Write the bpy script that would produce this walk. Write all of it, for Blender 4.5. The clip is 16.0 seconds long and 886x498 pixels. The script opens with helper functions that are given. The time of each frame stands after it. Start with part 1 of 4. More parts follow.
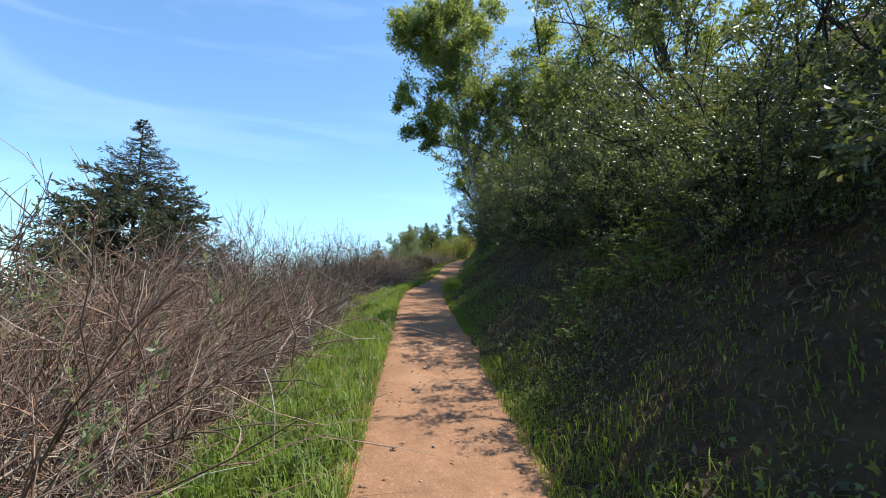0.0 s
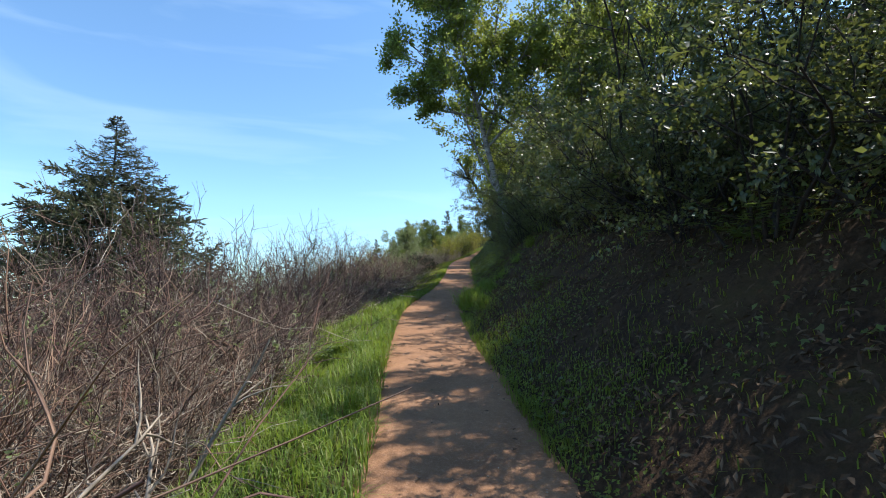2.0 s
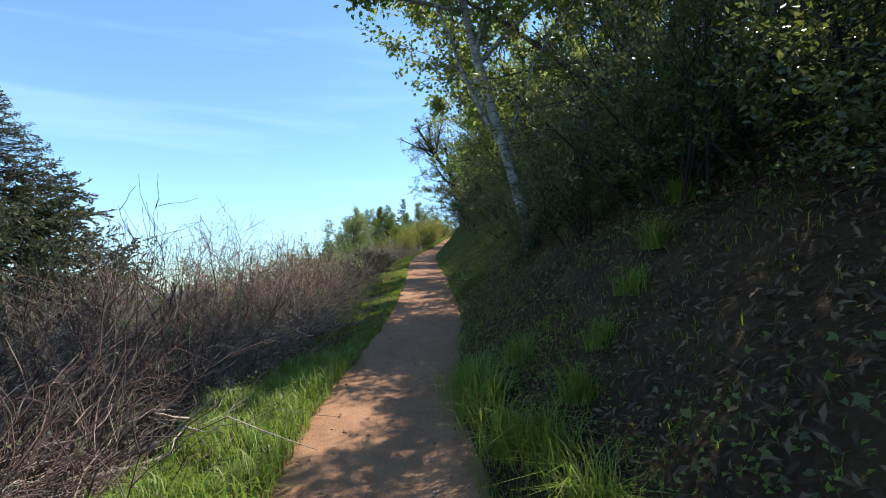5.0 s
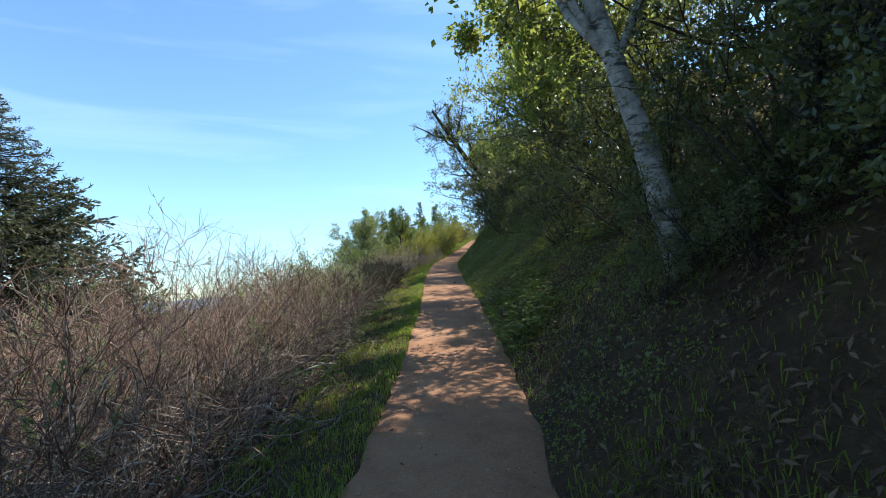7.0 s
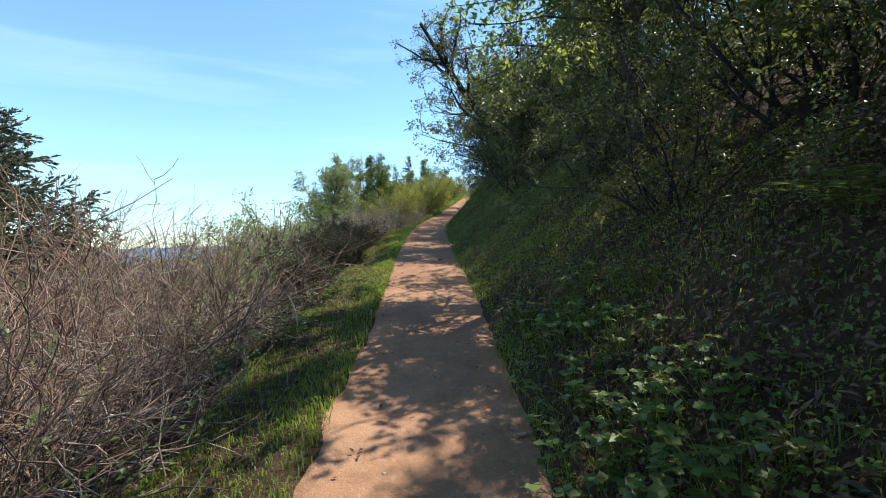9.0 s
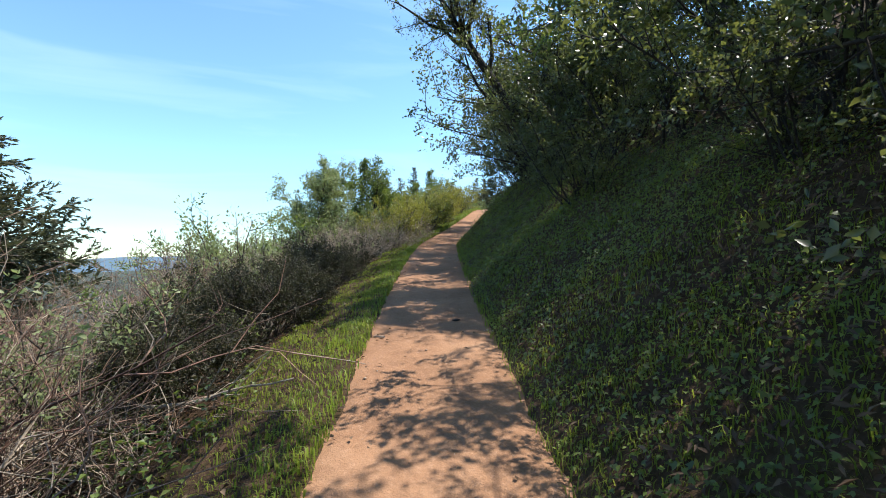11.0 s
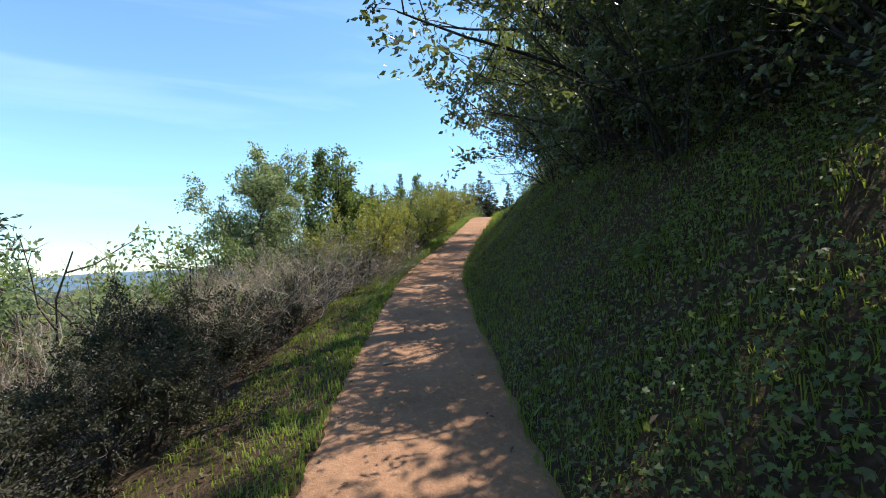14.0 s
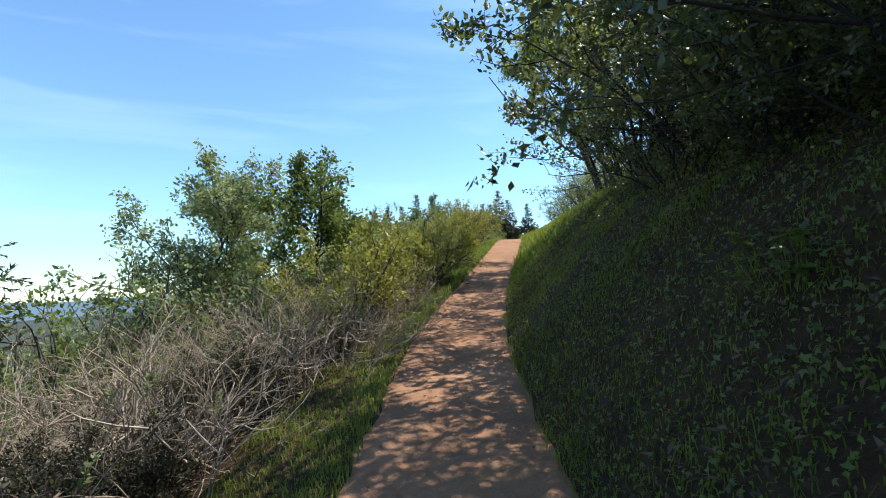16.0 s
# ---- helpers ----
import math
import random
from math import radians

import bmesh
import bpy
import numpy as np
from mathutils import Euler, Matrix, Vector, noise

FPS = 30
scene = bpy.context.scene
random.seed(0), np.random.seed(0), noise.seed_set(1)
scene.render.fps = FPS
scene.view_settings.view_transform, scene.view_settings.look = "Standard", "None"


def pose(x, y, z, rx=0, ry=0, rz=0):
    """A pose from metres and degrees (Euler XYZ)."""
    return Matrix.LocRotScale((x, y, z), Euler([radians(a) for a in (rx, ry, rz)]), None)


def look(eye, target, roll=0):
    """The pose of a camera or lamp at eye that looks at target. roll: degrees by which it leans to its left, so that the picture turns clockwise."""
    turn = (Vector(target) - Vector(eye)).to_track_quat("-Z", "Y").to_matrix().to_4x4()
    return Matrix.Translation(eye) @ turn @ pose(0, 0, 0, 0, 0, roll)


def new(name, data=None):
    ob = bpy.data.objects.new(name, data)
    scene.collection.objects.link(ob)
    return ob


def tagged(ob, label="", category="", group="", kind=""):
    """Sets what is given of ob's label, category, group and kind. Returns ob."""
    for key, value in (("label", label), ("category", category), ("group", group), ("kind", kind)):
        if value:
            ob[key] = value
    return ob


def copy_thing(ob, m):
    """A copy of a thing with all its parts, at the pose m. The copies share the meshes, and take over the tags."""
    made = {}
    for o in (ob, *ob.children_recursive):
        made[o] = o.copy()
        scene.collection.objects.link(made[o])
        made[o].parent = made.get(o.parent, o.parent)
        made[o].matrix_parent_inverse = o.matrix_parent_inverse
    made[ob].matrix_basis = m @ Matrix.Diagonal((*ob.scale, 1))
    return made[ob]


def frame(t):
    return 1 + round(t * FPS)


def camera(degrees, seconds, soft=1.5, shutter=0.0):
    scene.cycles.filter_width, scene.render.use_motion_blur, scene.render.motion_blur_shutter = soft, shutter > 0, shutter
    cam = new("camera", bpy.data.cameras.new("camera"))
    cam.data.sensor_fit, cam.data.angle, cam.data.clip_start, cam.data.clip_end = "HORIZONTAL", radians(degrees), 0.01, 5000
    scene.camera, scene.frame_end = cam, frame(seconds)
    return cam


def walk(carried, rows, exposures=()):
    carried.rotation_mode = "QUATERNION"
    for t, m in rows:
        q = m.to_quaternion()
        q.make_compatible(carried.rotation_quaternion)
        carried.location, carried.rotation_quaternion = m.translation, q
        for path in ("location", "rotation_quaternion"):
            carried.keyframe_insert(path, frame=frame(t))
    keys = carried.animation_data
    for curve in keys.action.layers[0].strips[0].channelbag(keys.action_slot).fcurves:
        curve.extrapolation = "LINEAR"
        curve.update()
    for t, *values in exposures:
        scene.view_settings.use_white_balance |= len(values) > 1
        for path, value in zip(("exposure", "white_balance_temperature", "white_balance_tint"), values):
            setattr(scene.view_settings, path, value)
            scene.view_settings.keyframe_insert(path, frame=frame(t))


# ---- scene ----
cam = camera(89.8, 16.0, 1.0)
METRES, EYE, TILT, LEAN, TURN = 30.0, 1.284, 6.0, 0.0, 0.0
ROWS = [
    (0.0, 0.0, 0.0, 0.0, -0.0, 0.0, -0.0),
    (0.5, -0.0033, 0.0321, 0.0006, 0.97, 0.85, 0.87),
    (1.0, -0.0034, 0.0659, 0.0012, -0.09, 1.04, 2.74),
    (1.5, -0.008, 0.0984, 0.0007, 0.04, 0.47, 1.45),
    (2.0, -0.0095, 0.1332, 0.0008, -0.19, -0.39, 1.66),
    (2.5, -0.013, 0.1649, 0.0021, -0.41, -1.26, 1.43),
    (3.0, -0.0122, 0.1983, 0.0023, -3.22, -1.58, 2.13),
    (3.5, -0.0141, 0.2316, 0.0031, -3.86, -2.04, 1.51),
    (4.0, -0.0126, 0.2637, 0.0033, -6.47, -1.78, 2.19),
    (6.5, -0.0098, 0.4152, 0.0055, -4.14, -2.35, 3.91),
    (7.0, -0.0072, 0.4464, 0.0053, -3.65, -1.39, 3.6),
    (7.5, -0.0022, 0.4802, 0.005, -4.05, -3.14, 3.64),
    (8.0, 0.0005, 0.5124, 0.0049, -3.05, -5.19, 1.66),
    (8.5, 0.0043, 0.5453, 0.0049, -6.2, -5.72, 2.93),
    (9.0, 0.0054, 0.5776, 0.0048, -5.0, -6.97, 1.34),
    (9.5, 0.0081, 0.6096, 0.005, -6.25, -7.62, 2.72),
    (10.0, 0.0082, 0.6411, 0.0052, -5.63, -6.83, 0.79),
    (12.5, 0.0186, 0.7938, 0.0027, -2.82, -4.2, 0.9),
    (13.0, 0.0195, 0.824, 0.0036, -3.5, -3.95, -1.24),
    (13.5, 0.0192, 0.8519, 0.0046, -5.17, -4.28, 0.6),
    (14.0, 0.0208, 0.8812, 0.0059, -5.91, -4.47, 1.87),
    (14.5, 0.0201, 0.9097, 0.0061, -5.46, -3.81, -0.11),
    (15.0, 0.0228, 0.9396, 0.0079, -4.42, -3.58, 2.02),
    (15.5, 0.0241, 0.9677, 0.0089, -3.13, -1.8, 0.32),
    (16.0, 0.0273, 0.9968, 0.0092, -3.73, -1.7, 2.63),
]
walk(cam, [(t, pose(0, 0, EYE, TILT, LEAN, TURN) @ pose(METRES * x, METRES * y, METRES * z, 90 + pitch, roll, yaw)) for t, x, y, z, yaw, pitch, roll in ROWS], [(0, 0.74), (1, 0.56), (2, 0.74), (3, 0.70), (3.5, 0.86), (7, 0.86), (7.5, 0.72), (8.5, 0.82), (10, 0.96), (12.5, 0.88), (14.5, 0.84), (16, 0.76)])

# ---- world, sun ----
SUN_AZ, SUN_EL = radians(75), radians(60)
world = bpy.data.worlds.new("world")
scene.world = world
world.use_nodes = True
wn, wl = world.node_tree.nodes, world.node_tree.links
wn.clear()
sky = wn.new("ShaderNodeTexSky")
sky.sky_type, sky.sun_disc = "NISHITA", False
sky.sun_elevation, sky.sun_rotation = SUN_EL, SUN_AZ
sky.air_density, sky.dust_density, sky.ozone_density = 1.0, 0.0, 2.0
bg = wn.new("ShaderNodeBackground")
bg.inputs["Strength"].default_value = 0.15
tone = wn.new("ShaderNodeMix")
tone.data_type, tone.blend_type = "RGBA", "MULTIPLY"
tone.inputs[0].default_value, tone.inputs[7].default_value = 1.0, (0.80, 1.0, 1.08, 1)
wl.new(sky.outputs[0], tone.inputs[6])
# thin cirrus streaks
wco = wn.new("ShaderNodeTexCoord")
wmap = wn.new("ShaderNodeMapping")
wmap.inputs["Scale"].default_value, wmap.inputs["Rotation"].default_value = (1.2, 2.0, 9.0), (0.12, 0.1, 0.3)
wl.new(wco.outputs["Generated"], wmap.inputs["Vector"])
cirrus = wn.new("ShaderNodeTexNoise")
cirrus.inputs["Scale"].default_value, cirrus.inputs["Detail"].default_value, cirrus.inputs["Distortion"].default_value = 1.6, 6, 0.6
wl.new(wmap.outputs[0], cirrus.inputs["Vector"])
cr = wn.new("ShaderNodeValToRGB")
cr.color_ramp.elements[0].position, cr.color_ramp.elements[1].position = 0.48, 0.82
cr.color_ramp.elements[1].color = (0.2, 0.2, 0.2, 1)
wl.new(cirrus.outputs["Fac"], cr.inputs[0])
veil = wn.new("ShaderNodeMix")
veil.data_type = "RGBA"
veil.inputs[7].default_value = (5.0, 6.2, 7.0, 1)
wl.new(cr.outputs[0], veil.inputs[0])
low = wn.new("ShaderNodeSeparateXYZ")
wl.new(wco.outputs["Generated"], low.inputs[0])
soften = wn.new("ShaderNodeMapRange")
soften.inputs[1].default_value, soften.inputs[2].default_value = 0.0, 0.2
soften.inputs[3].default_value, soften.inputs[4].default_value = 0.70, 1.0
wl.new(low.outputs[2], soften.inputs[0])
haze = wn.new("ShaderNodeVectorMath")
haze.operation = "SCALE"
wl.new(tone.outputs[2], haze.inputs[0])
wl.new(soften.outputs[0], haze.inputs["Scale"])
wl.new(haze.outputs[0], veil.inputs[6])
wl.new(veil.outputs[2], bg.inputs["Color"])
wout = wn.new("ShaderNodeOutputWorld")
wl.new(bg.outputs[0], wout.inputs["Surface"])
sun_data = bpy.data.lights.new("sun", "SUN")
sun_data.energy, sun_data.angle, sun_data.color = 5.0, radians(0.5), (1.0, 0.955, 0.885)
sun_way = Vector((math.sin(SUN_AZ) * math.cos(SUN_EL), math.cos(SUN_AZ) * math.cos(SUN_EL), math.sin(SUN_EL)))
new("sun", sun_data).matrix_world = look(sun_way * 100, (0, 0, 0))


# ---- materials ----
def nodes(name):
    m = bpy.data.materials.new(name)
    m.use_nodes = True
    nt = m.node_tree
    nt.nodes.clear()
    out = nt.nodes.new("ShaderNodeOutputMaterial")
    return m, nt, out


def ramp(nt, fac, stops):
    r = nt.nodes.new("ShaderNodeValToRGB")
    e = r.color_ramp.elements
    while len(e) < len(stops):
        e.new(0.5)
    for el, (p, c) in zip(e, stops):
        el.position, el.color = p, (*c, 1)
    nt.links.new(fac, r.inputs[0])
    return r.outputs[0]


def noise_of(nt, scale, detail=4, rough=0.6, coord=None):
    n = nt.nodes.new("ShaderNodeTexNoise")
    n.inputs["Scale"].default_value, n.inputs["Detail"].default_value = scale, detail
    n.inputs["Roughness"].default_value = rough
    if coord is None:
        coord = nt.nodes.new("ShaderNodeTexCoord").outputs["Object"]
    nt.links.new(coord, n.inputs["Vector"])
    return n.outputs["Fac"]


def mix(nt, fac, a, b, mode="MIX"):
    m = nt.nodes.new("ShaderNodeMix")
    m.data_type, m.blend_type = "RGBA", mode
    for sock, val in ((0, fac), (6, a), (7, b)):
        if isinstance(val, (int, float)):
            m.inputs[sock].default_value = val
        elif isinstance(val, tuple):
            m.inputs[sock].default_value = (*val, 1)
        else:
            nt.links.new(val, m.inputs[sock])
    return m.outputs[2]


def bump_of(nt, height, strength, dist=0.02):
    b = nt.nodes.new("ShaderNodeBump")
    b.inputs["Strength"].default_value, b.inputs["Distance"].default_value = strength, dist
    nt.links.new(height, b.inputs["Height"])
    return b.outputs[0]


def surface(name, col_fn, rough=0.9, bump=None, spec=0.3):
    m, nt, out = nodes(name)
    p = nt.nodes.new("ShaderNodeBsdfPrincipled")
    p.inputs["Roughness"].default_value = rough
    p.inputs["Specular IOR Level"].default_value = spec
    nt.links.new(col_fn(nt), p.inputs["Base Color"])
    if bump:
        nt.links.new(bump(nt), p.inputs["Normal"])
    nt.links.new(p.outputs[0], out.inputs[0])
    return m


def leaf_mat(name, cols, through_col, amount=0.35, rough=0.45, spec=0.4):
    """Leaves: colour varies leaf by leaf, and in soft patches; some light goes through."""
    m, nt, out = nodes(name)
    rnd = nt.nodes.new("ShaderNodeNewGeometry").outputs["Random Per Island"]
    k = len(cols) - 1
    c = ramp(nt, rnd, [(i / k, col) for i, col in enumerate(cols)])
    c = mix(nt, noise_of(nt, 0.9, 2), c, mix(nt, 0.5, c, cols[0]), "MIX")
    p = nt.nodes.new("ShaderNodeBsdfPrincipled")
    p.inputs["Roughness"].default_value = rough
    p.inputs["Specular IOR Level"].default_value = spec
    nt.links.new(c, p.inputs["Base Color"])
    t = nt.nodes.new("ShaderNodeBsdfTranslucent")
    nt.links.new(mix(nt, 0.6, c, through_col), t.inputs["Color"])
    s = nt.nodes.new("ShaderNodeMixShader")
    s.inputs[0].default_value = amount
    nt.links.new(p.outputs[0], s.inputs[1])
    nt.links.new(t.outputs[0], s.inputs[2])
    nt.links.new(s.outputs[0], out.inputs[0])
    return m


def twig_mat(name, cols, rough=0.75):
    def col(nt):
        rnd = nt.nodes.new("ShaderNodeNewGeometry").outputs["Random Per Island"]
        k = len(cols) - 1
        return mix(nt, noise_of(nt, 14, 3), ramp(nt, rnd, [(i / k, c) for i, c in enumerate(cols)]), cols[0])
    return surface(name, col, rough, lambda nt: bump_of(nt, noise_of(nt, 60, 3), 0.4, 0.005))


def dirt_col(nt):
    c = ramp(nt, noise_of(nt, 1.1, 5), [(0.25, (0.20, 0.103, 0.056)), (0.55, (0.285, 0.153, 0.084)), (0.8, (0.37, 0.215, 0.125))])
    c = mix(nt, ramp(nt, noise_of(nt, 38, 4, 0.7), [(0.5, (0, 0, 0)), (0.75, (0.5, 0.5, 0.5))]), c, (0.44, 0.275, 0.175))
    c = mix(nt, ramp(nt, noise_of(nt, 160, 2, 0.6), [(0.56, (0, 0, 0)), (0.72, (0.6, 0.6, 0.6))]), c, (0.14, 0.085, 0.055))
    return mix(nt, ramp(nt, noise_of(nt, 5, 6, 0.75), [(0.48, (0, 0, 0)), (0.72, (0.6, 0.6, 0.6))]), c, (0.155, 0.08, 0.047))


def dirt_bump(nt):
    a = noise_of(nt, 9, 6, 0.65)
    b = noise_of(nt, 70, 3, 0.7)
    return bump_of(nt, mix(nt, 0.45, a, b), 0.7, 0.03)


DIRT = surface("packed_dirt", dirt_col, 0.95, dirt_bump, 0.15)


def soil_col(nt):
    c = ramp(nt, noise_of(nt, 2.2, 6, 0.65), [(0.3, (0.026, 0.015, 0.010)), (0.5, (0.05, 0.03, 0.017)), (0.7, (0.065, 0.048, 0.02))])
    c = mix(nt, ramp(nt, noise_of(nt, 24, 4, 0.7), [(0.45, (0, 0, 0)), (0.75, (0.8, 0.8, 0.8))]), c, (0.10, 0.06, 0.034))
    # the valley floor far downhill is covered with scrub, its colours greyed to imitate haze
    xyz = nt.nodes.new("ShaderNodeSeparateXYZ")
    nt.links.new(nt.nodes.new("ShaderNodeTexCoord").outputs["Object"], xyz.inputs[0])
    far = nt.nodes.new("ShaderNodeMapRange")
    far.inputs[1].default_value, far.inputs[2].default_value = -9.0, -26.0
    nt.links.new(xyz.outputs[0], far.inputs[0])
    scrub = ramp(nt, noise_of(nt, 0.12, 8, 0.75), [(0.35, (0.032, 0.042, 0.034)), (0.55, (0.055, 0.066, 0.052)), (0.75, (0.085, 0.09, 0.075))])
    return mix(nt, far.outputs[0], c, scrub)


SOIL = surface("grassy_soil", soil_col, 0.95, lambda nt: bump_of(nt, noise_of(nt, 16, 6, 0.7), 0.9, 0.05), 0.15)
BARK = surface("bark", lambda nt: ramp(nt, noise_of(nt, 9, 6, 0.7), [(0.3, (0.035, 0.028, 0.022)), (0.6, (0.10, 0.085, 0.07)), (0.8, (0.17, 0.15, 0.125))]),
               0.9, lambda nt: bump_of(nt, noise_of(nt, 22, 5, 0.7), 0.9, 0.03))


def pale_bark_col(nt):
    co = nt.nodes.new("ShaderNodeTexCoord").outputs["Object"]
    mp = nt.nodes.new("ShaderNodeMapping")
    mp.inputs["Scale"].default_value = (3.0, 3.0, 14.0)
    nt.links.new(co, mp.inputs["Vector"])
    c = ramp(nt, noise_of(nt, 6, 7, 0.75), [(0.3, (0.06, 0.055, 0.05)), (0.46, (0.20, 0.19, 0.175)), (0.72, (0.40, 0.39, 0.37))])
    return mix(nt, ramp(nt, noise_of(nt, 1.6, 5, 0.7, mp.outputs[0]), [(0.52, (0, 0, 0)), (0.62, (0.9, 0.9, 0.9))]), c, (0.035, 0.03, 0.027))


PALE_BARK = surface("pale_bark", pale_bark_col, 0.85, lambda nt: bump_of(nt, noise_of(nt, 18, 5, 0.7), 0.8, 0.03))
DARK_BARK = surface("dark_bark", lambda nt: ramp(nt, noise_of(nt, 10, 6, 0.7), [(0.3, (0.012, 0.010, 0.009)), (0.8, (0.06, 0.05, 0.042))]),
                    0.9, lambda nt: bump_of(nt, noise_of(nt, 22, 5, 0.7), 0.9, 0.03))
RED_TWIG = twig_mat("red_brown_twig", [(0.065, 0.034, 0.027), (0.29, 0.165, 0.108), (0.56, 0.40, 0.27), (0.20, 0.108, 0.082), (0.43, 0.28, 0.175)])
GREY_TWIG = twig_mat("grey_dead_twig", [(0.06, 0.042, 0.032), (0.38, 0.30, 0.22), (0.70, 0.60, 0.47), (0.20, 0.14, 0.10), (0.05, 0.035, 0.028)])
PURPLE_TWIG = twig_mat("dark_purple_brown_twig", [(0.03, 0.018, 0.017), (0.12, 0.066, 0.055), (0.25, 0.155, 0.12), (0.075, 0.042, 0.038)])
STRAW = twig_mat("straw_stalk", [(0.22, 0.17, 0.12), (0.40, 0.34, 0.25), (0.20, 0.15, 0.11), (0.50, 0.45, 0.36)])
LEAF_OAK = leaf_mat("oak_leaf", [(0.06, 0.09, 0.022), (0.10, 0.145, 0.03), (0.16, 0.20, 0.04), (0.08, 0.10, 0.03)], (0.52, 0.58, 0.11), 0.52)
LEAF_DARK = leaf_mat("dark_laurel_leaf", [(0.03, 0.042, 0.016), (0.05, 0.07, 0.022), (0.08, 0.10, 0.032), (0.10, 0.085, 0.03)], (0.26, 0.29, 0.06), 0.35, 0.38, 0.55)
LEAF_BROWN = leaf_mat("dark_brown_green_leaf", [(0.022, 0.024, 0.014), (0.04, 0.042, 0.02), (0.06, 0.055, 0.028), (0.05, 0.035, 0.024)], (0.10, 0.11, 0.03), 0.2, 0.6, 0.25)
LEAF_SHRUB = leaf_mat("shrub_leaf", [(0.06, 0.09, 0.025), (0.10, 0.15, 0.03), (0.15, 0.19, 0.04), (0.09, 0.11, 0.045)], (0.28, 0.36, 0.05))
HERB = leaf_mat("low_herb_leaf", [(0.07, 0.11, 0.022), (0.12, 0.17, 0.03), (0.18, 0.22, 0.045), (0.10, 0.12, 0.035)], (0.38, 0.46, 0.07), 0.4, 0.55, 0.25)
LEAF_YELLOW = leaf_mat("yellow_green_leaf", [(0.12, 0.145, 0.022), (0.21, 0.21, 0.03), (0.32, 0.275, 0.04), (0.13, 0.16, 0.03)], (0.46, 0.44, 0.06))
LEAF_GREY = leaf_mat("grey_green_leaf", [(0.12, 0.16, 0.06), (0.19, 0.23, 0.10), (0.27, 0.30, 0.16), (0.10, 0.13, 0.05)], (0.46, 0.52, 0.18), 0.45)
LEAF_DRY = leaf_mat("dry_leaf", [(0.04, 0.026, 0.017), (0.085, 0.052, 0.032), (0.20, 0.14, 0.09), (0.055, 0.034, 0.022), (0.10, 0.075, 0.055)], (0.22, 0.12, 0.05), 0.15, 0.75, 0.12)
IVY = leaf_mat("ivy_leaf", [(0.045, 0.066, 0.022), (0.08, 0.11, 0.028), (0.125, 0.16, 0.038), (0.09, 0.085, 0.034)], (0.34, 0.40, 0.07), 0.36, 0.5, 0.35)
GRASS = leaf_mat("grass_blade", [(0.08, 0.13, 0.02), (0.14, 0.22, 0.03), (0.22, 0.30, 0.045), (0.13, 0.17, 0.035), (0.28, 0.26, 0.09)], (0.36, 0.48, 0.06), 0.4, 0.5, 0.3)
BANK_GRASS = leaf_mat("shaded_bank_grass", [(0.075, 0.115, 0.017), (0.13, 0.18, 0.024), (0.19, 0.235, 0.033), (0.17, 0.14, 0.05)], (0.40, 0.48, 0.06), 0.42, 0.65, 0.15)
NEEDLE = leaf_mat("conifer_needle", [(0.045, 0.054, 0.03), (0.075, 0.082, 0.044), (0.115, 0.115, 0.062), (0.10, 0.078, 0.052)], (0.16, 0.17, 0.06), 0.22, 0.6, 0.3)
STONE = surface("stone", lambda nt: ramp(nt, noise_of(nt, 30, 4), [(0.3, (0.22, 0.15, 0.10)), (0.7, (0.42, 0.33, 0.25))]), 0.9)


# ---- mesh helpers ----
def raw_mesh(name, V, F, material, smooth=False):
    V, F = np.asarray(V, np.float32), np.asarray(F, np.int32)
    me = bpy.data.meshes.new(name)
    me.vertices.add(len(V))
    me.vertices.foreach_set("co", V.ravel())
    me.loops.add(F.size)
    me.loops.foreach_set("vertex_index", F.ravel())
    me.polygons.add(len(F))
    me.polygons.foreach_set("loop_start", np.arange(len(F), dtype=np.int32) * F.shape[1])
    if smooth:
        me.polygons.foreach_set("use_smooth", np.ones(len(F), bool))
    me.materials.append(material)
    me.update(calc_edges=True)
    me.validate()
    return me


def thing(name, label, category, group="", kind=""):
    return tagged(new(name), label, category, group, kind)


def part(name, me, parent, label="", kind=""):
    ob = new(name, me)
    ob.parent = parent
    return tagged(ob, label, kind=kind)


def unit(a):
    return a / np.maximum(np.linalg.norm(a, axis=-1, keepdims=True), 1e-9)


def tubes(paths, radii, sides=3):
    """Tapered tubes along paths (n, k, 3) with radii (n, k): vertices and quads."""
    n, k, _ = paths.shape
    tang = unit(np.gradient(paths, axis=1))
    ref = np.where(np.abs(tang[..., 2:3]) > 0.9, [[[1.0, 0, 0]]], [[[0, 0, 1.0]]])
    a = unit(np.cross(tang, ref))
    b = np.cross(tang, a)
    ang = np.arange(sides) * 2 * np.pi / sides
    ring = a[:, :, None] * np.cos(ang)[:, None] + b[:, :, None] * np.sin(ang)[:, None]
    V = (paths[:, :, None] + ring * radii[:, :, None, None]).reshape(-1, 3)
    i = np.arange(n)[:, None, None] * k * sides
    j = np.arange(k - 1)[None, :, None] * sides
    s = np.arange(sides)[None, None]
    s2 = (s + 1) % sides
    F = np.stack([i + j + s, i + j + s2, i + j + sides + s2, i + j + sides + s], -1).reshape(-1, 4)
    return V, F


def joined(pieces):
    V, F, at = [], [], 0
    for v, f in pieces:
        V.append(v)
        F.append(f + at)
        at += len(v)
    return np.concatenate(V), np.concatenate(F)


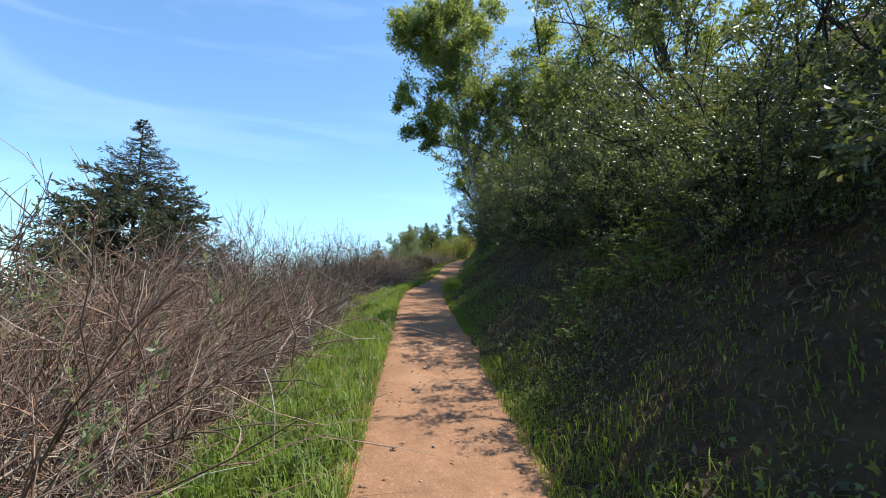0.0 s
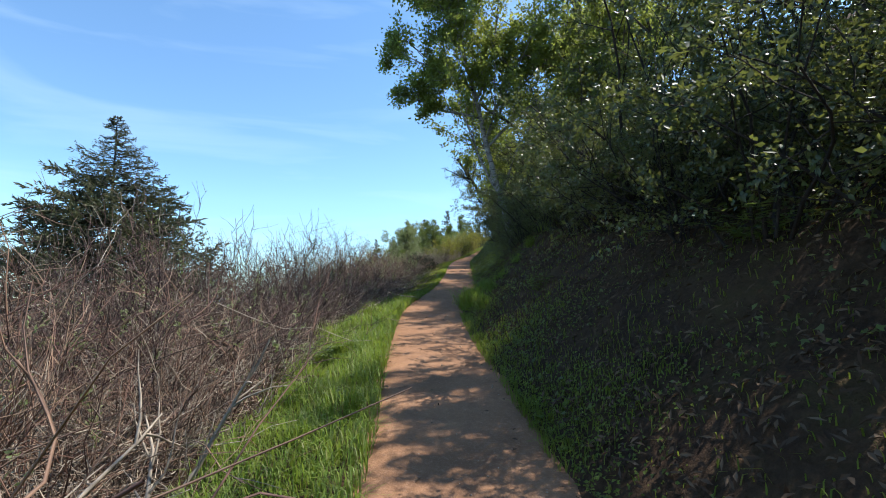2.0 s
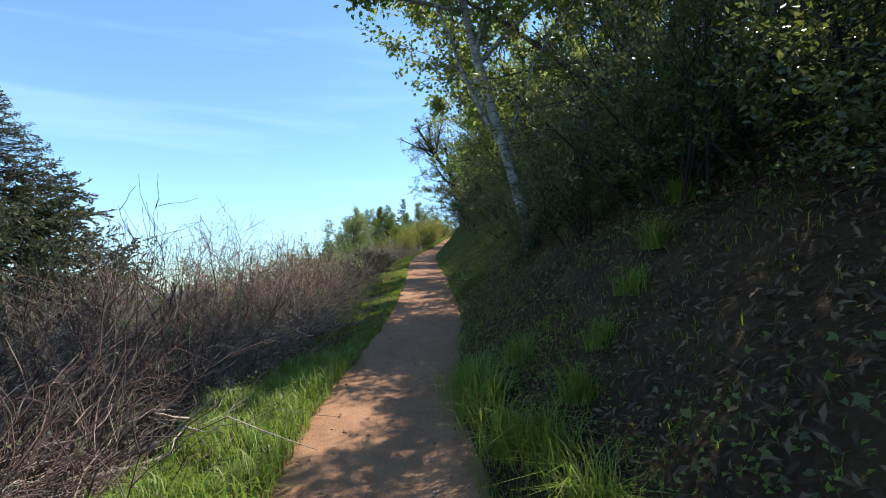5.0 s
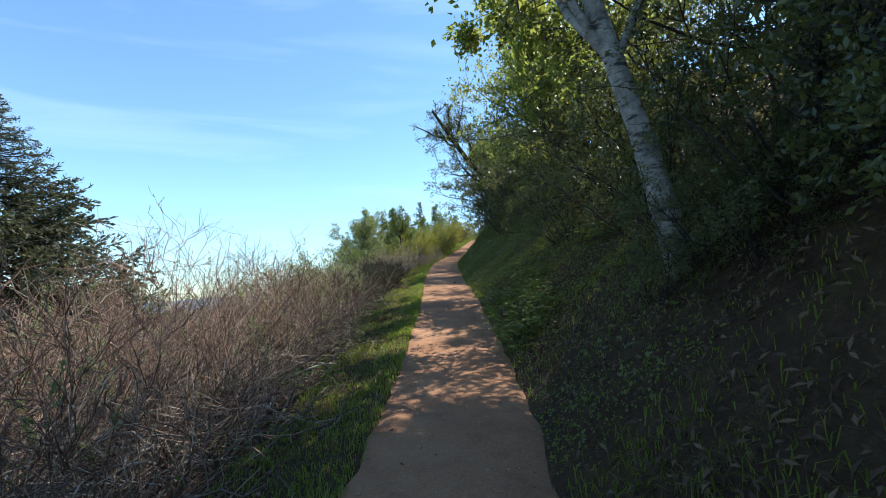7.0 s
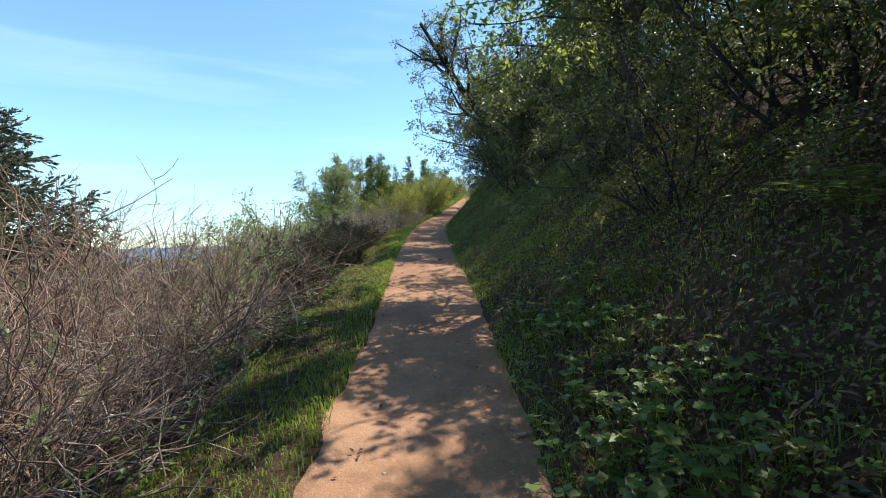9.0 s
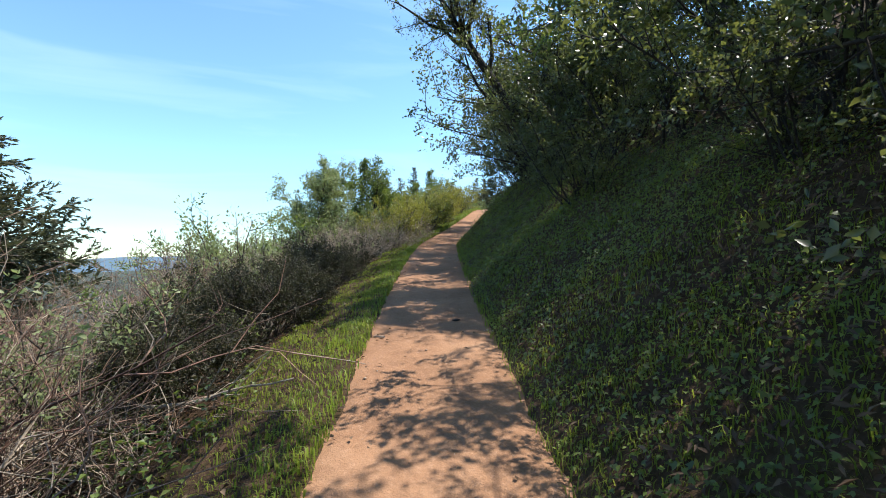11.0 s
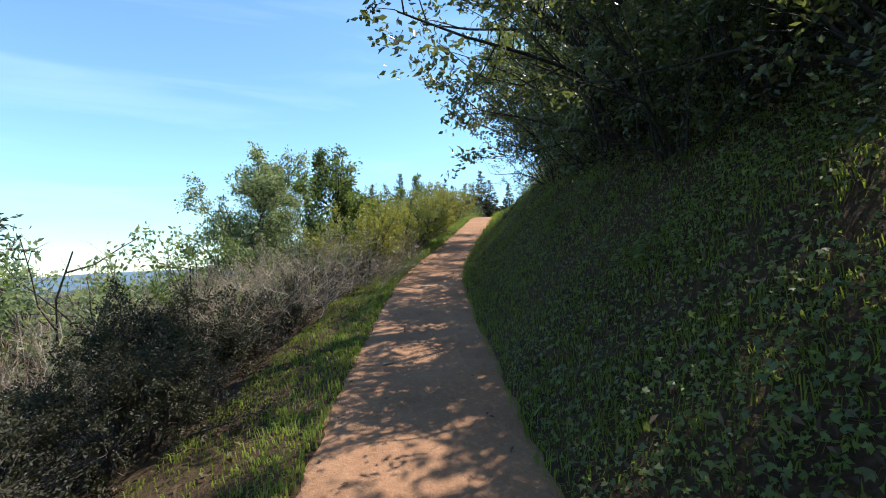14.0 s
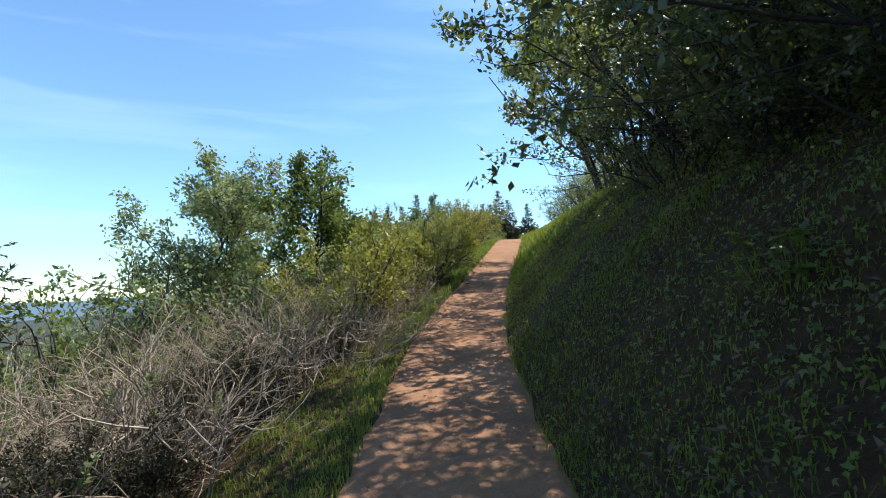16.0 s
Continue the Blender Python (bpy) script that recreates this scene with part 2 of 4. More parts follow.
def leaves(P, D, length, width, rng, fold=0.18, facing=None):
    """One folded leaf at each point, along its direction: two triangles."""
    n = len(P)
    D = unit(D)
    face = unit(rng.normal(size=(n, 3)))
    side = unit(np.cross(D, face if facing is None else facing + face * 0.55))
    up = np.cross(side, D)
    L = (length * rng.uniform(0.6, 1.3, n))[:, None]
    W = (width * rng.uniform(0.7, 1.25, n))[:, None]
    mid = P + D * L * 0.45 + up * W * fold
    V = np.stack([P, mid + side * W / 2, P + D * L, mid - side * W / 2], 1).reshape(-1, 3)
    i = np.arange(n)[:, None] * 4
    F = np.concatenate([i + [[0, 1, 2]], i + [[0, 2, 3]]], 0)
    return V, F


def lobed(P, D, size, rng, facing, tilt=0.9):
    """Ivy-like leaves with three lobes, bent along the middle: six triangles each."""
    n = len(P)
    D = unit(D)
    up = unit(facing + unit(rng.normal(size=(n, 3))) * tilt)
    side = unit(np.cross(D, up))
    up = np.cross(side, D)
    s = (size * rng.uniform(0.55, 1.35, n))[:, None]
    shape = [(0, 0, 0), (0.05, -0.30, -0.02), (0.38, -0.55, -0.12), (0.45, -0.22, 0.02), (1.0, 0.0, -0.14), (0.45, 0.22, 0.02), (0.38, 0.55, -0.12), (0.05, 0.30, -0.02)]
    V = np.stack([P + (D * a + side * b + up * c) * s for a, b, c in shape], 1).reshape(-1, 3)
    i = np.arange(n)[:, None] * 8
    return V, np.concatenate([i + [[0, k, k + 1]] for k in range(1, 7)], 0)


def bent(rng, start, way, length, k, wander, lift=0.0):
    """Wandering paths (n, k, 3) from starts along ways; lift bends them up (or, when minus, down)."""
    n = len(start)
    step = (np.asarray(length) / (k - 1)).reshape(-1, 1) * np.ones((n, 1))
    out, d = [start], unit(way)
    for _ in range(k - 1):
        d = unit(d + rng.normal(size=(n, 3)) * wander + np.array([0, 0, lift]))
        out.append(out[-1] + d * step)
    return np.stack(out, 1)


def sprout(rng, parents, per, lo, hi, spread, frac, k, wander, lift=0.0):
    """Side branches from paths: 'per' on each, between lo and hi of its length, at an angle given by spread."""
    n, kk, _ = parents.shape
    idx = np.repeat(np.arange(n), per)
    f = rng.uniform(lo, hi, len(idx)) * (kk - 1)
    i0 = np.minimum(f.astype(int), kk - 2)
    w = (f - i0)[:, None]
    a, b = parents[idx, i0], parents[idx, i0 + 1]
    start = a * (1 - w) + b * w
    way = unit(unit(b - a) + unit(rng.normal(size=(len(idx), 3))) * spread)
    plen = np.linalg.norm(np.diff(parents, axis=1), axis=2).sum(1)[idx]
    length = plen * frac * rng.uniform(0.6, 1.3, len(idx)) * (1.25 - 0.6 * f / (kk - 1))
    return bent(rng, start, way, length, k, wander, lift)


def taper(paths, r0, r1, rng=None):
    n, k, _ = paths.shape
    r = np.linspace(r0, r1, k)[None].repeat(n, 0)
    return r * rng.uniform(0.7, 1.3, (n, 1)) if rng is not None else r


def along(rng, paths, per, lo=0.2):
    n, k, _ = paths.shape
    idx = np.repeat(np.arange(n), per)
    f = rng.uniform(lo, 1, len(idx)) * (k - 1)
    i0 = np.minimum(f.astype(int), k - 2)
    w = (f - i0)[:, None]
    a, b = paths[idx, i0], paths[idx, i0 + 1]
    return a * (1 - w) + b * w, unit(b - a)


# ---- the lie of the land ----
PATH_Y = [-50, -12, 0, 2.4, 4, 7.3, 9.3, 10.6, 12.6, 13.8, 15.2, 16.4, 18.2, 20.3, 22, 23.9, 25.6, 27.8, 29.1, 31, 33.2, 35, 37, 38.5, 40.4, 42.5, 46, 50.3, 55, 60, 75, 94, 115, 140]
PATH_X = [0.9, 0.25, 0.08, 0.05, -0.06, -0.24, -0.40, -0.48, -0.53, -0.47, -0.22, -0.02, 0.14, 0.29, 0.4, 0.49, 0.54, 0.66, 0.75, 0.88, 1.07, 1.27, 1.66, 2.0, 2.5, 3.05, 4.1, 5.25, 6.4, 7.6, 11, 15, 22, 40]
HALF_Y, HALF_W = [-20, 3, 8, 60], [0.58, 0.6, 0.63, 0.64]
RISE_Y, RISE = [-24, 0, 7, 12, 18, 21.6, 24, 27.6, 32.4, 36, 38.5, 41, 43, 46, 50, 54, 60, 72], [0, 0, 0.0, 0.02, 0.06, 0.11, 0.15, 0.2, 0.24, 0.26, 0.30, 0.42, 0.57, 0.86, 1.16, 1.2, 1.05, 0.7]
_fine = np.linspace(-50, 140, 761)
_px = np.interp(_fine, PATH_Y, PATH_X)
_rise = np.interp(_fine, RISE_Y, RISE)
for _ in range(3):
    _rise = np.convolve(np.pad(_rise, 3, mode="edge"), np.ones(7) / 7, "valid")
    _px = np.convolve(np.pad(_px, 2, mode="edge"), np.ones(5) / 5, "valid")


def path_x(y):
    return np.interp(y, _fine, _px)


def path_half(y):
    return np.interp(y, HALF_Y, HALF_W)


def path_z(y):
    y = np.asarray(y, float)
    return 0.105 * np.where(y < 70, y, 70 + 14 * (1 - np.exp(-(y - 70).clip(0) / 14))) + np.interp(y, _fine, _rise)


def wobble(x, y, scale, seed=0):
    """Smooth unevenness, about -1 to 1."""
    x, y = np.asarray(x) / scale, np.asarray(y) / scale
    return (np.sin(x * 1.9 + 1.3 * np.sin(y * 1.1 + seed) + seed) + np.sin(y * 2.3 + 1.7 * np.sin(x * 0.9 + 2 * seed)) + np.sin((x + y) * 3.1 + seed * 3)) / 3


def land(x, y):
    """Height of the ground."""
    x, y = np.asarray(x, float), np.asarray(y, float)
    u, hw, z = x - path_x(y), path_half(y), path_z(y)
    r = (u - hw).clip(0)
    l = (-u - hw).clip(0)
    cut = np.interp(y, [-5, 7, 14, 16.5, 19, 27, 31, 36, 41, 46, 55, 80], [0.85, 0.88, 0.95, 1.0, 0.8, 0.9, 1.1, 1.1, 0.9, 0.5, 0.32, 0.3])
    steep = cut * r.clip(0, 1.5) + 0.65 * (r - 1.5).clip(0, 10) + 0.4 * (r - 11.5).clip(0, 20) + 0.12 * (r - 31.5).clip(0, 400)
    steep = steep * (r + 0.05) / (r + 0.12)
    fall = 0.2 * l.clip(0, 0.8) + 0.42 * (l - 0.8).clip(0, 8) + 0.5 * (l - 8.8).clip(0, 50) + 0.2 * (l - 58.8).clip(0, 300)
    fall = fall * (1 - 0.85 / (1 + np.exp(-(y - 100) / 10)) / (1 + np.exp(-(x + 38) / 5)))
    side = (r + l).clip(0, 1.5) / 1.5
    z = z + steep - fall + side * (0.10 * wobble(x, y, 0.8) + 0.05 * wobble(x, y, 0.31, 2))
    ahead = 1 / (1 + np.exp(-(y - 185) / 30))
    return z * (1 - ahead) + ahead * (7 + 0.02 * x.clip(-2000, 2000) - 0.05 * (y - 185).clip(0, 2000)).clip(-90, 40)


def grid_mesh(name, xs, ys, zf, material):
    X, Y = np.meshgrid(xs, ys)
    V = np.stack([X, Y, zf(X, Y)], -1).reshape(-1, 3)
    nx, ny = len(xs), len(ys)
    i = (np.arange(ny - 1)[:, None] * nx + np.arange(nx - 1)[None]).ravel()
    return raw_mesh(name, V, np.stack([i, i + 1, i + nx + 1, i + nx], -1), material, True)


def stretch(fine_lo, fine_hi, step, far_lo, far_hi):
    mid = np.arange(fine_lo, fine_hi + step / 2, step)
    lo = fine_lo - np.geomspace(step * 1.5, fine_lo - far_lo, 40)[::-1]
    hi = fine_hi + np.geomspace(step * 1.5, far_hi - fine_hi, 40)
    return np.concatenate([lo, mid, hi])


def under_path(X, Y):
    inside = ((path_half(Y) + 0.04 - np.abs(X - path_x(Y))) / 0.22).clip(0, 1)
    return land(X, Y) - 0.07 * inside * (Y < 128)


ground = tagged(new("ground", grid_mesh("ground", stretch(-5, 8, 0.14, -3500, 3500), stretch(-4, 66, 0.3, -3500, 3500), under_path, SOIL)),
                "grassy brown hillside soil falling away beside the trail", "ground", kind="structure")

# the trail
ty = np.arange(-12, 132, 0.13)
tu = np.linspace(-1, 1, 19)
half_l = path_half(ty) + 0.06 * wobble(ty, 0, 0.35) + 0.04 * wobble(ty, 3, 0.12, 1) + 0.04
half_r = path_half(ty) + 0.05 * wobble(ty, 9, 0.4) + 0.03 * wobble(ty, 5, 0.13, 4) + 0.04
TX = path_x(ty)[:, None] + np.where(tu[None] < 0, tu[None] * half_l[:, None], tu[None] * half_r[:, None])
TY = ty[:, None] + 0 * tu[None]
TZ = path_z(TY) + 0.012 - 0.045 * tu[None] ** 6 + 0.02 * (tu[None] ** 2 - 0.4) + 0.012 * wobble(TX, TY, 0.3) + 0.006 * wobble(TX, TY, 0.09, 3)
ti = (np.arange(len(ty) - 1)[:, None] * 19 + np.arange(18)[None]).ravel()
trail = tagged(new("path", raw_mesh("path", np.stack([TX, TY, TZ], -1).reshape(-1, 3), np.stack([ti, ti + 1, ti + 20, ti + 19], -1), DIRT, True)),
               "packed orange-brown dirt trail climbing the hillside", "path", kind="structure")


# ---- kinds of plants ----
def broadleaf(name, label, seed, height, leaf_m, bark_m, lean=(0, 0), girth=0.12, limbs=11, sub=6, twigs=6, per=22, leaf=0.08, lo=0.3, spread=0.9, frac=0.55, wander=0.09, reach=0.8, upright=0.0, slim=0.5, lift=0.06, stems=(), within=-9.0):
    """A tree: tapered trunk, limbs, branchlets and a crown of single leaves on twigs."""
    rng = np.random.default_rng(seed)
    t = thing(name, label, "tree")
    trunk = bent(rng, np.zeros((1, 3)), np.array([[lean[0], lean[1], 1.0]]), height * reach, 10, wander, upright)
    trunk[:, 0] -= [[0, 0, 0.3]]
    r = taper(trunk, girth, girth * 0.35)
    r[:, 0] *= 1.35
    part("trunk", raw_mesh("trunk", *tubes(trunk, r, 10), bark_m, True), t)
    l1 = sprout(rng, trunk, limbs, lo, 1.0, spread, frac, 7, 0.16, lift)
    l1 = l1[l1[:, -1, 0] > within - 0.3 * l1[:, -1, 2]]
    for at, way, length in stems:
        l1 = np.concatenate([l1, bent(rng, trunk[:, at], np.array([way]), length, 7, 0.13, 0.03)])
    for p in l1:
        part("limb", raw_mesh("limb", *tubes(p[None], taper(p[None], girth * 0.42, girth * 0.12, rng), 6), bark_m, True), t)
    l2 = sprout(rng, l1, sub, 0.2, 1.0, 0.9, 0.5, 5, 0.2, 0.03)
    l3 = sprout(rng, l2, twigs, 0.15, 1.0, 1.0, 0.5, 4, 0.25)
    part("branchwork", raw_mesh("branchwork", *joined([tubes(l2, taper(l2, girth * 0.13, 0.006, rng), 4), tubes(l3, taper(l3, 0.006, 0.002), 3)]), bark_m, True), t, kind="stuff")
    P, D = along(rng, l3, per, 0.1)
    P = P + rng.normal(size=P.shape) * leaf * 0.8
    D = unit(D + rng.normal(size=P.shape) * 0.9 - [0, 0, 0.25])
    part("crown", raw_mesh("crown", *leaves(P, D, leaf, leaf * slim, rng), leaf_m), t, kind="stuff")
    return t


def shrub(name, label, seed, height, radius, leaf_m, bark_m, stems=14, sub=6, twigs=5, per=12, leaf=0.06, upright=0.9, wander=0.16, lo=0.2, slim=0.5):
    """A bush: many stems from the ground, side twigs, leaves."""
    rng = np.random.default_rng(seed)
    t = thing(name, label, "shrub")
    base = np.concatenate([rng.normal(size=(stems, 2)) * radius * 0.22, np.full((stems, 1), -0.12)], 1)
    way = np.concatenate([base[:, :2] / radius * 1.6 + rng.normal(size=(stems, 2)) * 0.35, np.full((stems, 1), upright)], 1)
    l1 = bent(rng, base, way, height * rng.uniform(0.7, 1.15, stems), 6, wander, 0.02)
    l2 = sprout(rng, l1, sub, lo, 1.0, 0.9, 0.45, 4, 0.2, 0.03)
    l3 = sprout(rng, l2, twigs, 0.2, 1.0, 0.9, 0.5, 3, 0.2)
    part("stem", raw_mesh("stem", *joined([tubes(l1, taper(l1, 0.02, 0.006, rng), 5), tubes(l2, taper(l2, 0.008, 0.003), 3)]), bark_m, True), t, kind="stuff")
    part("twig", raw_mesh("twig", *tubes(l3[::3], taper(l3[::3], 0.0035, 0.0015), 3), bark_m, True), t, kind="stuff")
    P, D = along(rng, l3, per, 0.1)
    P = P + rng.normal(size=P.shape) * leaf * 0.6
    D = unit(D + rng.normal(size=P.shape) * 0.8)
    part("foliage", raw_mesh("foliage", *leaves(P, D, leaf, leaf * slim, rng), leaf_m), t, kind="stuff")
    return t


def bare_shrub(name, label, seed, height, radius, stems=42, sub=7, twigs=4, tall=12, dead=3.2, wood=None, lean=(0.04, 0.22), buds=LEAF_GREY):
    """A leafless thicket: stems and twigs leaning over, grey dead wood below, a few tall shoots with buds."""
    rng = np.random.default_rng(seed)
    wood = wood or RED_TWIG
    t = thing(name, label, "shrub")
    base = np.concatenate([rng.normal(size=(stems, 2)).clip(-1.7, 1.7) * radius * 0.42, np.full((stems, 1), -0.15)], 1)
    way = np.concatenate([base[:, :2] / radius * 0.55 + rng.normal(size=(stems, 2)).clip(-1.6, 1.6) * 0.3 + lean, np.full((stems, 1), 1.0)], 1)
    l1 = bent(rng, base, way, height * rng.uniform(0.6, 0.95, stems), 8, 0.23, -0.02)
    l2 = sprout(rng, l1, sub, 0.25, 1.0, 0.8, 0.42, 6, 0.24, 0.05)
    l3 = sprout(rng, l2, twigs, 0.1, 1.0, 0.8, 0.6, 4, 0.24, 0.05)
    part("stem", raw_mesh("stem", *joined([tubes(l1, taper(l1, 0.0068, 0.003, rng), 4), tubes(l2, taper(l2, 0.0038, 0.002, rng), 3)]), wood, True), t, kind="stuff")
    pick = rng.uniform(0, 1, len(l3)) < 0.6
    part("twig", raw_mesh("twig", *tubes(l3[pick], taper(l3[pick], 0.003, 0.0015), 3), wood), t, "fine wiry twigs", "stuff")
    part("twig", raw_mesh("twig", *tubes(l3[~pick], taper(l3[~pick], 0.003, 0.0015), 3), GREY_TWIG), t, "fine pale grey twigs", "stuff")
    nd = int(stems * dead)
    b = np.concatenate([rng.normal(size=(nd, 2)).clip(-1.6, 1.6) * radius * 0.52, rng.uniform(0.0, height * 0.36, (nd, 1))], 1)
    d1 = bent(rng, b, np.concatenate([rng.normal(size=(nd, 2)), rng.normal(size=(nd, 1)) * 0.45 + 0.15], 1), rng.uniform(0.25, 0.95, nd), 6, 0.34, -0.03)
    d2 = sprout(rng, d1, 2, 0.2, 1, 0.9, 0.5, 3, 0.25)
    part("dead_wood", raw_mesh("dead_wood", *joined([tubes(d1, taper(d1, 0.0065, 0.003, rng), 4), tubes(d2, taper(d2, 0.004, 0.0018, rng), 3)]), GREY_TWIG, True), t, "tangled bleached grey dead twigs", "stuff")
    if tall:
        s0 = l1[rng.integers(0, stems, tall), 4]
        sh = bent(rng, s0, np.concatenate([rng.normal(size=(tall, 2)) * 0.18, np.ones((tall, 1))], 1), height * rng.uniform(0.12, 0.34, tall), 7, 0.13)
        s2 = sprout(rng, sh, 5, 0.3, 1, 0.6, 0.22, 4, 0.1, 0.05)
        part("shoot", raw_mesh("shoot", *joined([tubes(sh, taper(sh, 0.0028, 0.0013), 3), tubes(s2, taper(s2, 0.002, 0.001), 3)]), wood), t, kind="stuff")
        P, D = along(rng, np.concatenate([sh[:, 2:6], s2]), 7, 0.1)
        part("bud", raw_mesh("bud", *leaves(P, D + rng.normal(size=P.shape) * 0.7, 0.035, 0.018, rng), buds), t, "small opening grey-green buds", "stuff")
    return t


def conifer(name, label, seed, height, radius, whorls=26, per=7, sprays=13, lo=0.06, needle=0.5, slope=0.5, each=9):
    """A conifer: straight trunk, drooping boughs in whorls, flat sprays of needles along them."""
    rng = np.random.default_rng(seed)
    t = thing(name, label, "tree")
    trunk = bent(rng, np.zeros((1, 3)), np.array([[0.0, 0, 1]]), height, 12, 0.012)
    trunk[:, 0] -= [[0, 0, 0.5]]
    part("trunk", raw_mesh("trunk", *tubes(trunk, taper(trunk, height * 0.014, 0.02), 8), DARK_BARK, True), t)
    f = np.repeat(np.linspace(lo, 0.985, whorls), per) + rng.uniform(-0.012, 0.012, whorls * per)
    a = rng.uniform(0, 2 * np.pi, len(f))
    z = f * height
    start = np.stack([np.interp(z, trunk[0, :, 2], trunk[0, :, i]) for i in (0, 1)] + [z], 1)
    length = np.minimum(radius * (0.9 + 0.1 * (1 - f)), slope * height * (1 - f).clip(0.005)) * rng.uniform(0.7, 1.12, len(f)) + 0.2
    way = np.stack([np.cos(a), np.sin(a), 0.16 + 0 * f], 1)
    boughs = bent(rng, start, way, length, 7, 0.05, 0.0)
    boughs[:, :, 2] += (np.linspace(0, 1, 7)[None] ** 2 * 0.22 - np.linspace(0, 1, 7)[None] * 0.30) * length[:, None]
    part("bough", raw_mesh("bough", *tubes(boughs, taper(boughs, 0.05, 0.012), 4), DARK_BARK, True), t, kind="stuff")
    sp = sprout(rng, boughs, sprays, 0.15, 1.0, 0.75, 0.2, 3, 0.1, -0.05)
    P, D = along(rng, sp, each, 0.0)
    keep = np.repeat(np.repeat((length / length.max()).clip(0.12, 1), sprays), each) > rng.uniform(0, 1, len(P))
    P, D = P[keep], D[keep]
    D = unit(D + rng.normal(size=P.shape) * [0.42, 0.42, 0.2] - [0, 0, 0.12])
    small = np.repeat(np.repeat((length / length.max() * 1.8).clip(0.4, 1), sprays), each)[keep] * needle
    part("crown", raw_mesh("crown", *leaves(P, D, small, small * 0.3, rng, 0.1), NEEDLE), t, kind="stuff")
    return t


def put(x, y, turn=0, size=1.0, sink=0.0):
    return pose(x, y, float(land(x, y)) - sink, 0, 0, turn) @ Matrix.Scale(size, 4)


def clone(k, m):
    return copy_thing(k, m @ Matrix.Scale(1 / k.scale[0], 4))


def plant(kinds, spots):
    """Each kind's first spot takes the thing itself, later ones copies."""
    used = set()
    for i, (x, y, turn, size) in enumerate(spots):
        k = kinds[i % len(kinds)]
        if k.name in used:
            clone(k, put(x, y, turn, size))
        else:
            used.add(k.name)
            k.matrix_basis = put(x, y, turn, size)


def grouped(obs, group):
    for o in obs:
        o["group"] = group
    return obs


rs = np.random.default_rng(11)


def beside(u, y, jig=0.25):
    return float(path_x(y)) + u + rs.uniform(-jig, jig)


# ---- downhill side: leafless thicket ----
bares = grouped([bare_shrub("bare_shrub", "leafless red-brown thicket with a grey tangled base", 20 + i, 2.4, 1.35, tall=20) for i in range(3)], "thicket below the trail")
tangles = grouped([bare_shrub("dead_tangle", "low tangle of bleached grey dead branches at the thicket edge", 26 + i, 1.25, 0.95, 24, 5, 2, 0, 6.0, GREY_TWIG, (0.1, 0.15)) for i in range(2)], "dead tangles at the thicket edge")
tangle_spots = [(-1.75, 26.9, 20, 0.6), (-2.3, 27.9, 140, 0.7), (-1.9, 29.4, 250, 0.65), (-2.6, 30.3, 80, 0.75), (-1.35, 30.4, 190, 0.5), (-2.2, 31.9, 310, 0.7), (-1.2, 33.6, 40, 0.5), (-3.2, 28.7, 0, 0.9), (-1.9, 25.6, 60, 0.75)]
plant(tangles, [(beside(-2.5 + (0.2 if 13.5 < y else 0), y, 0.15), y, rs.uniform(-60, 60), rs.uniform(0.8, 1.1)) for y in np.arange(1.6, 24.5, 1.3)] + tangle_spots)
spots, dark_spots = [], []
for row, (u, size, gap) in enumerate(((-3.2, 1.0, 1.5), (-5.0, 1.6, 2.1))):
    for y in np.arange(1.5 + 0.5 * (row % 2), 25 if row < 1 else 24.5, gap):
        (dark_spots if 8.6 < y < 15.5 else spots).append((beside(u, y), y + rs.uniform(-0.3, 0.3), rs.uniform(-35, 35), size * rs.uniform(0.88, 1.12) * (1.12 if y < 8 else 1)))
plant(bares, spots)
plant(grouped([bare_shrub("dark_bare_shrub", "leafless dark purple-brown thicket of fine twigs", 23 + i, 2.4, 1.35, tall=20, dead=2.2, wood=PURPLE_TWIG) for i in range(2)], "dark thicket below the trail"), dark_spots)
rb = np.random.default_rng(31)
for i, y in enumerate(np.arange(25.6, 44, 1.5)):
    u = (-5.6, -7.4, -6.4, -8.6)[i % 4] + rb.uniform(-0.4, 0.4)
    clone(bares[i % 3], put(float(path_x(y)) + u, y, rb.uniform(-60, 60), rb.uniform(1.0, 1.35)))



def budding_stem(seed, length):
    """A long arching shoot with short side twigs and opening buds."""
    rng = np.random.default_rng(seed)
    t = thing("budding_stem", "tall arching bare shoot with small opening buds", "shrub", "tall shoots in the thicket")
    p = bent(rng, np.array([[0, 0, -0.1]]), np.array([[0.22, -0.05, 1.0]]), length, 12, 0.055, -0.005)
    q = sprout(rng, p, 16, 0.5, 1.0, 0.7, 0.1, 5, 0.14, 0.05)
    part("stem", raw_mesh("stem", *tubes(p, taper(p, 0.007, 0.003), 5), RED_TWIG, True), t)
    part("twig", raw_mesh("twig", *tubes(q, taper(q, 0.004, 0.0015), 3), RED_TWIG), t, kind="stuff")
    P, D = along(rng, q, 8, 0.1)
    part("bud", raw_mesh("bud", *leaves(P, D + rng.normal(size=P.shape) * 0.7, 0.04, 0.024, rng), LEAF_SHRUB), t, "small opening green buds", "stuff")
    return t


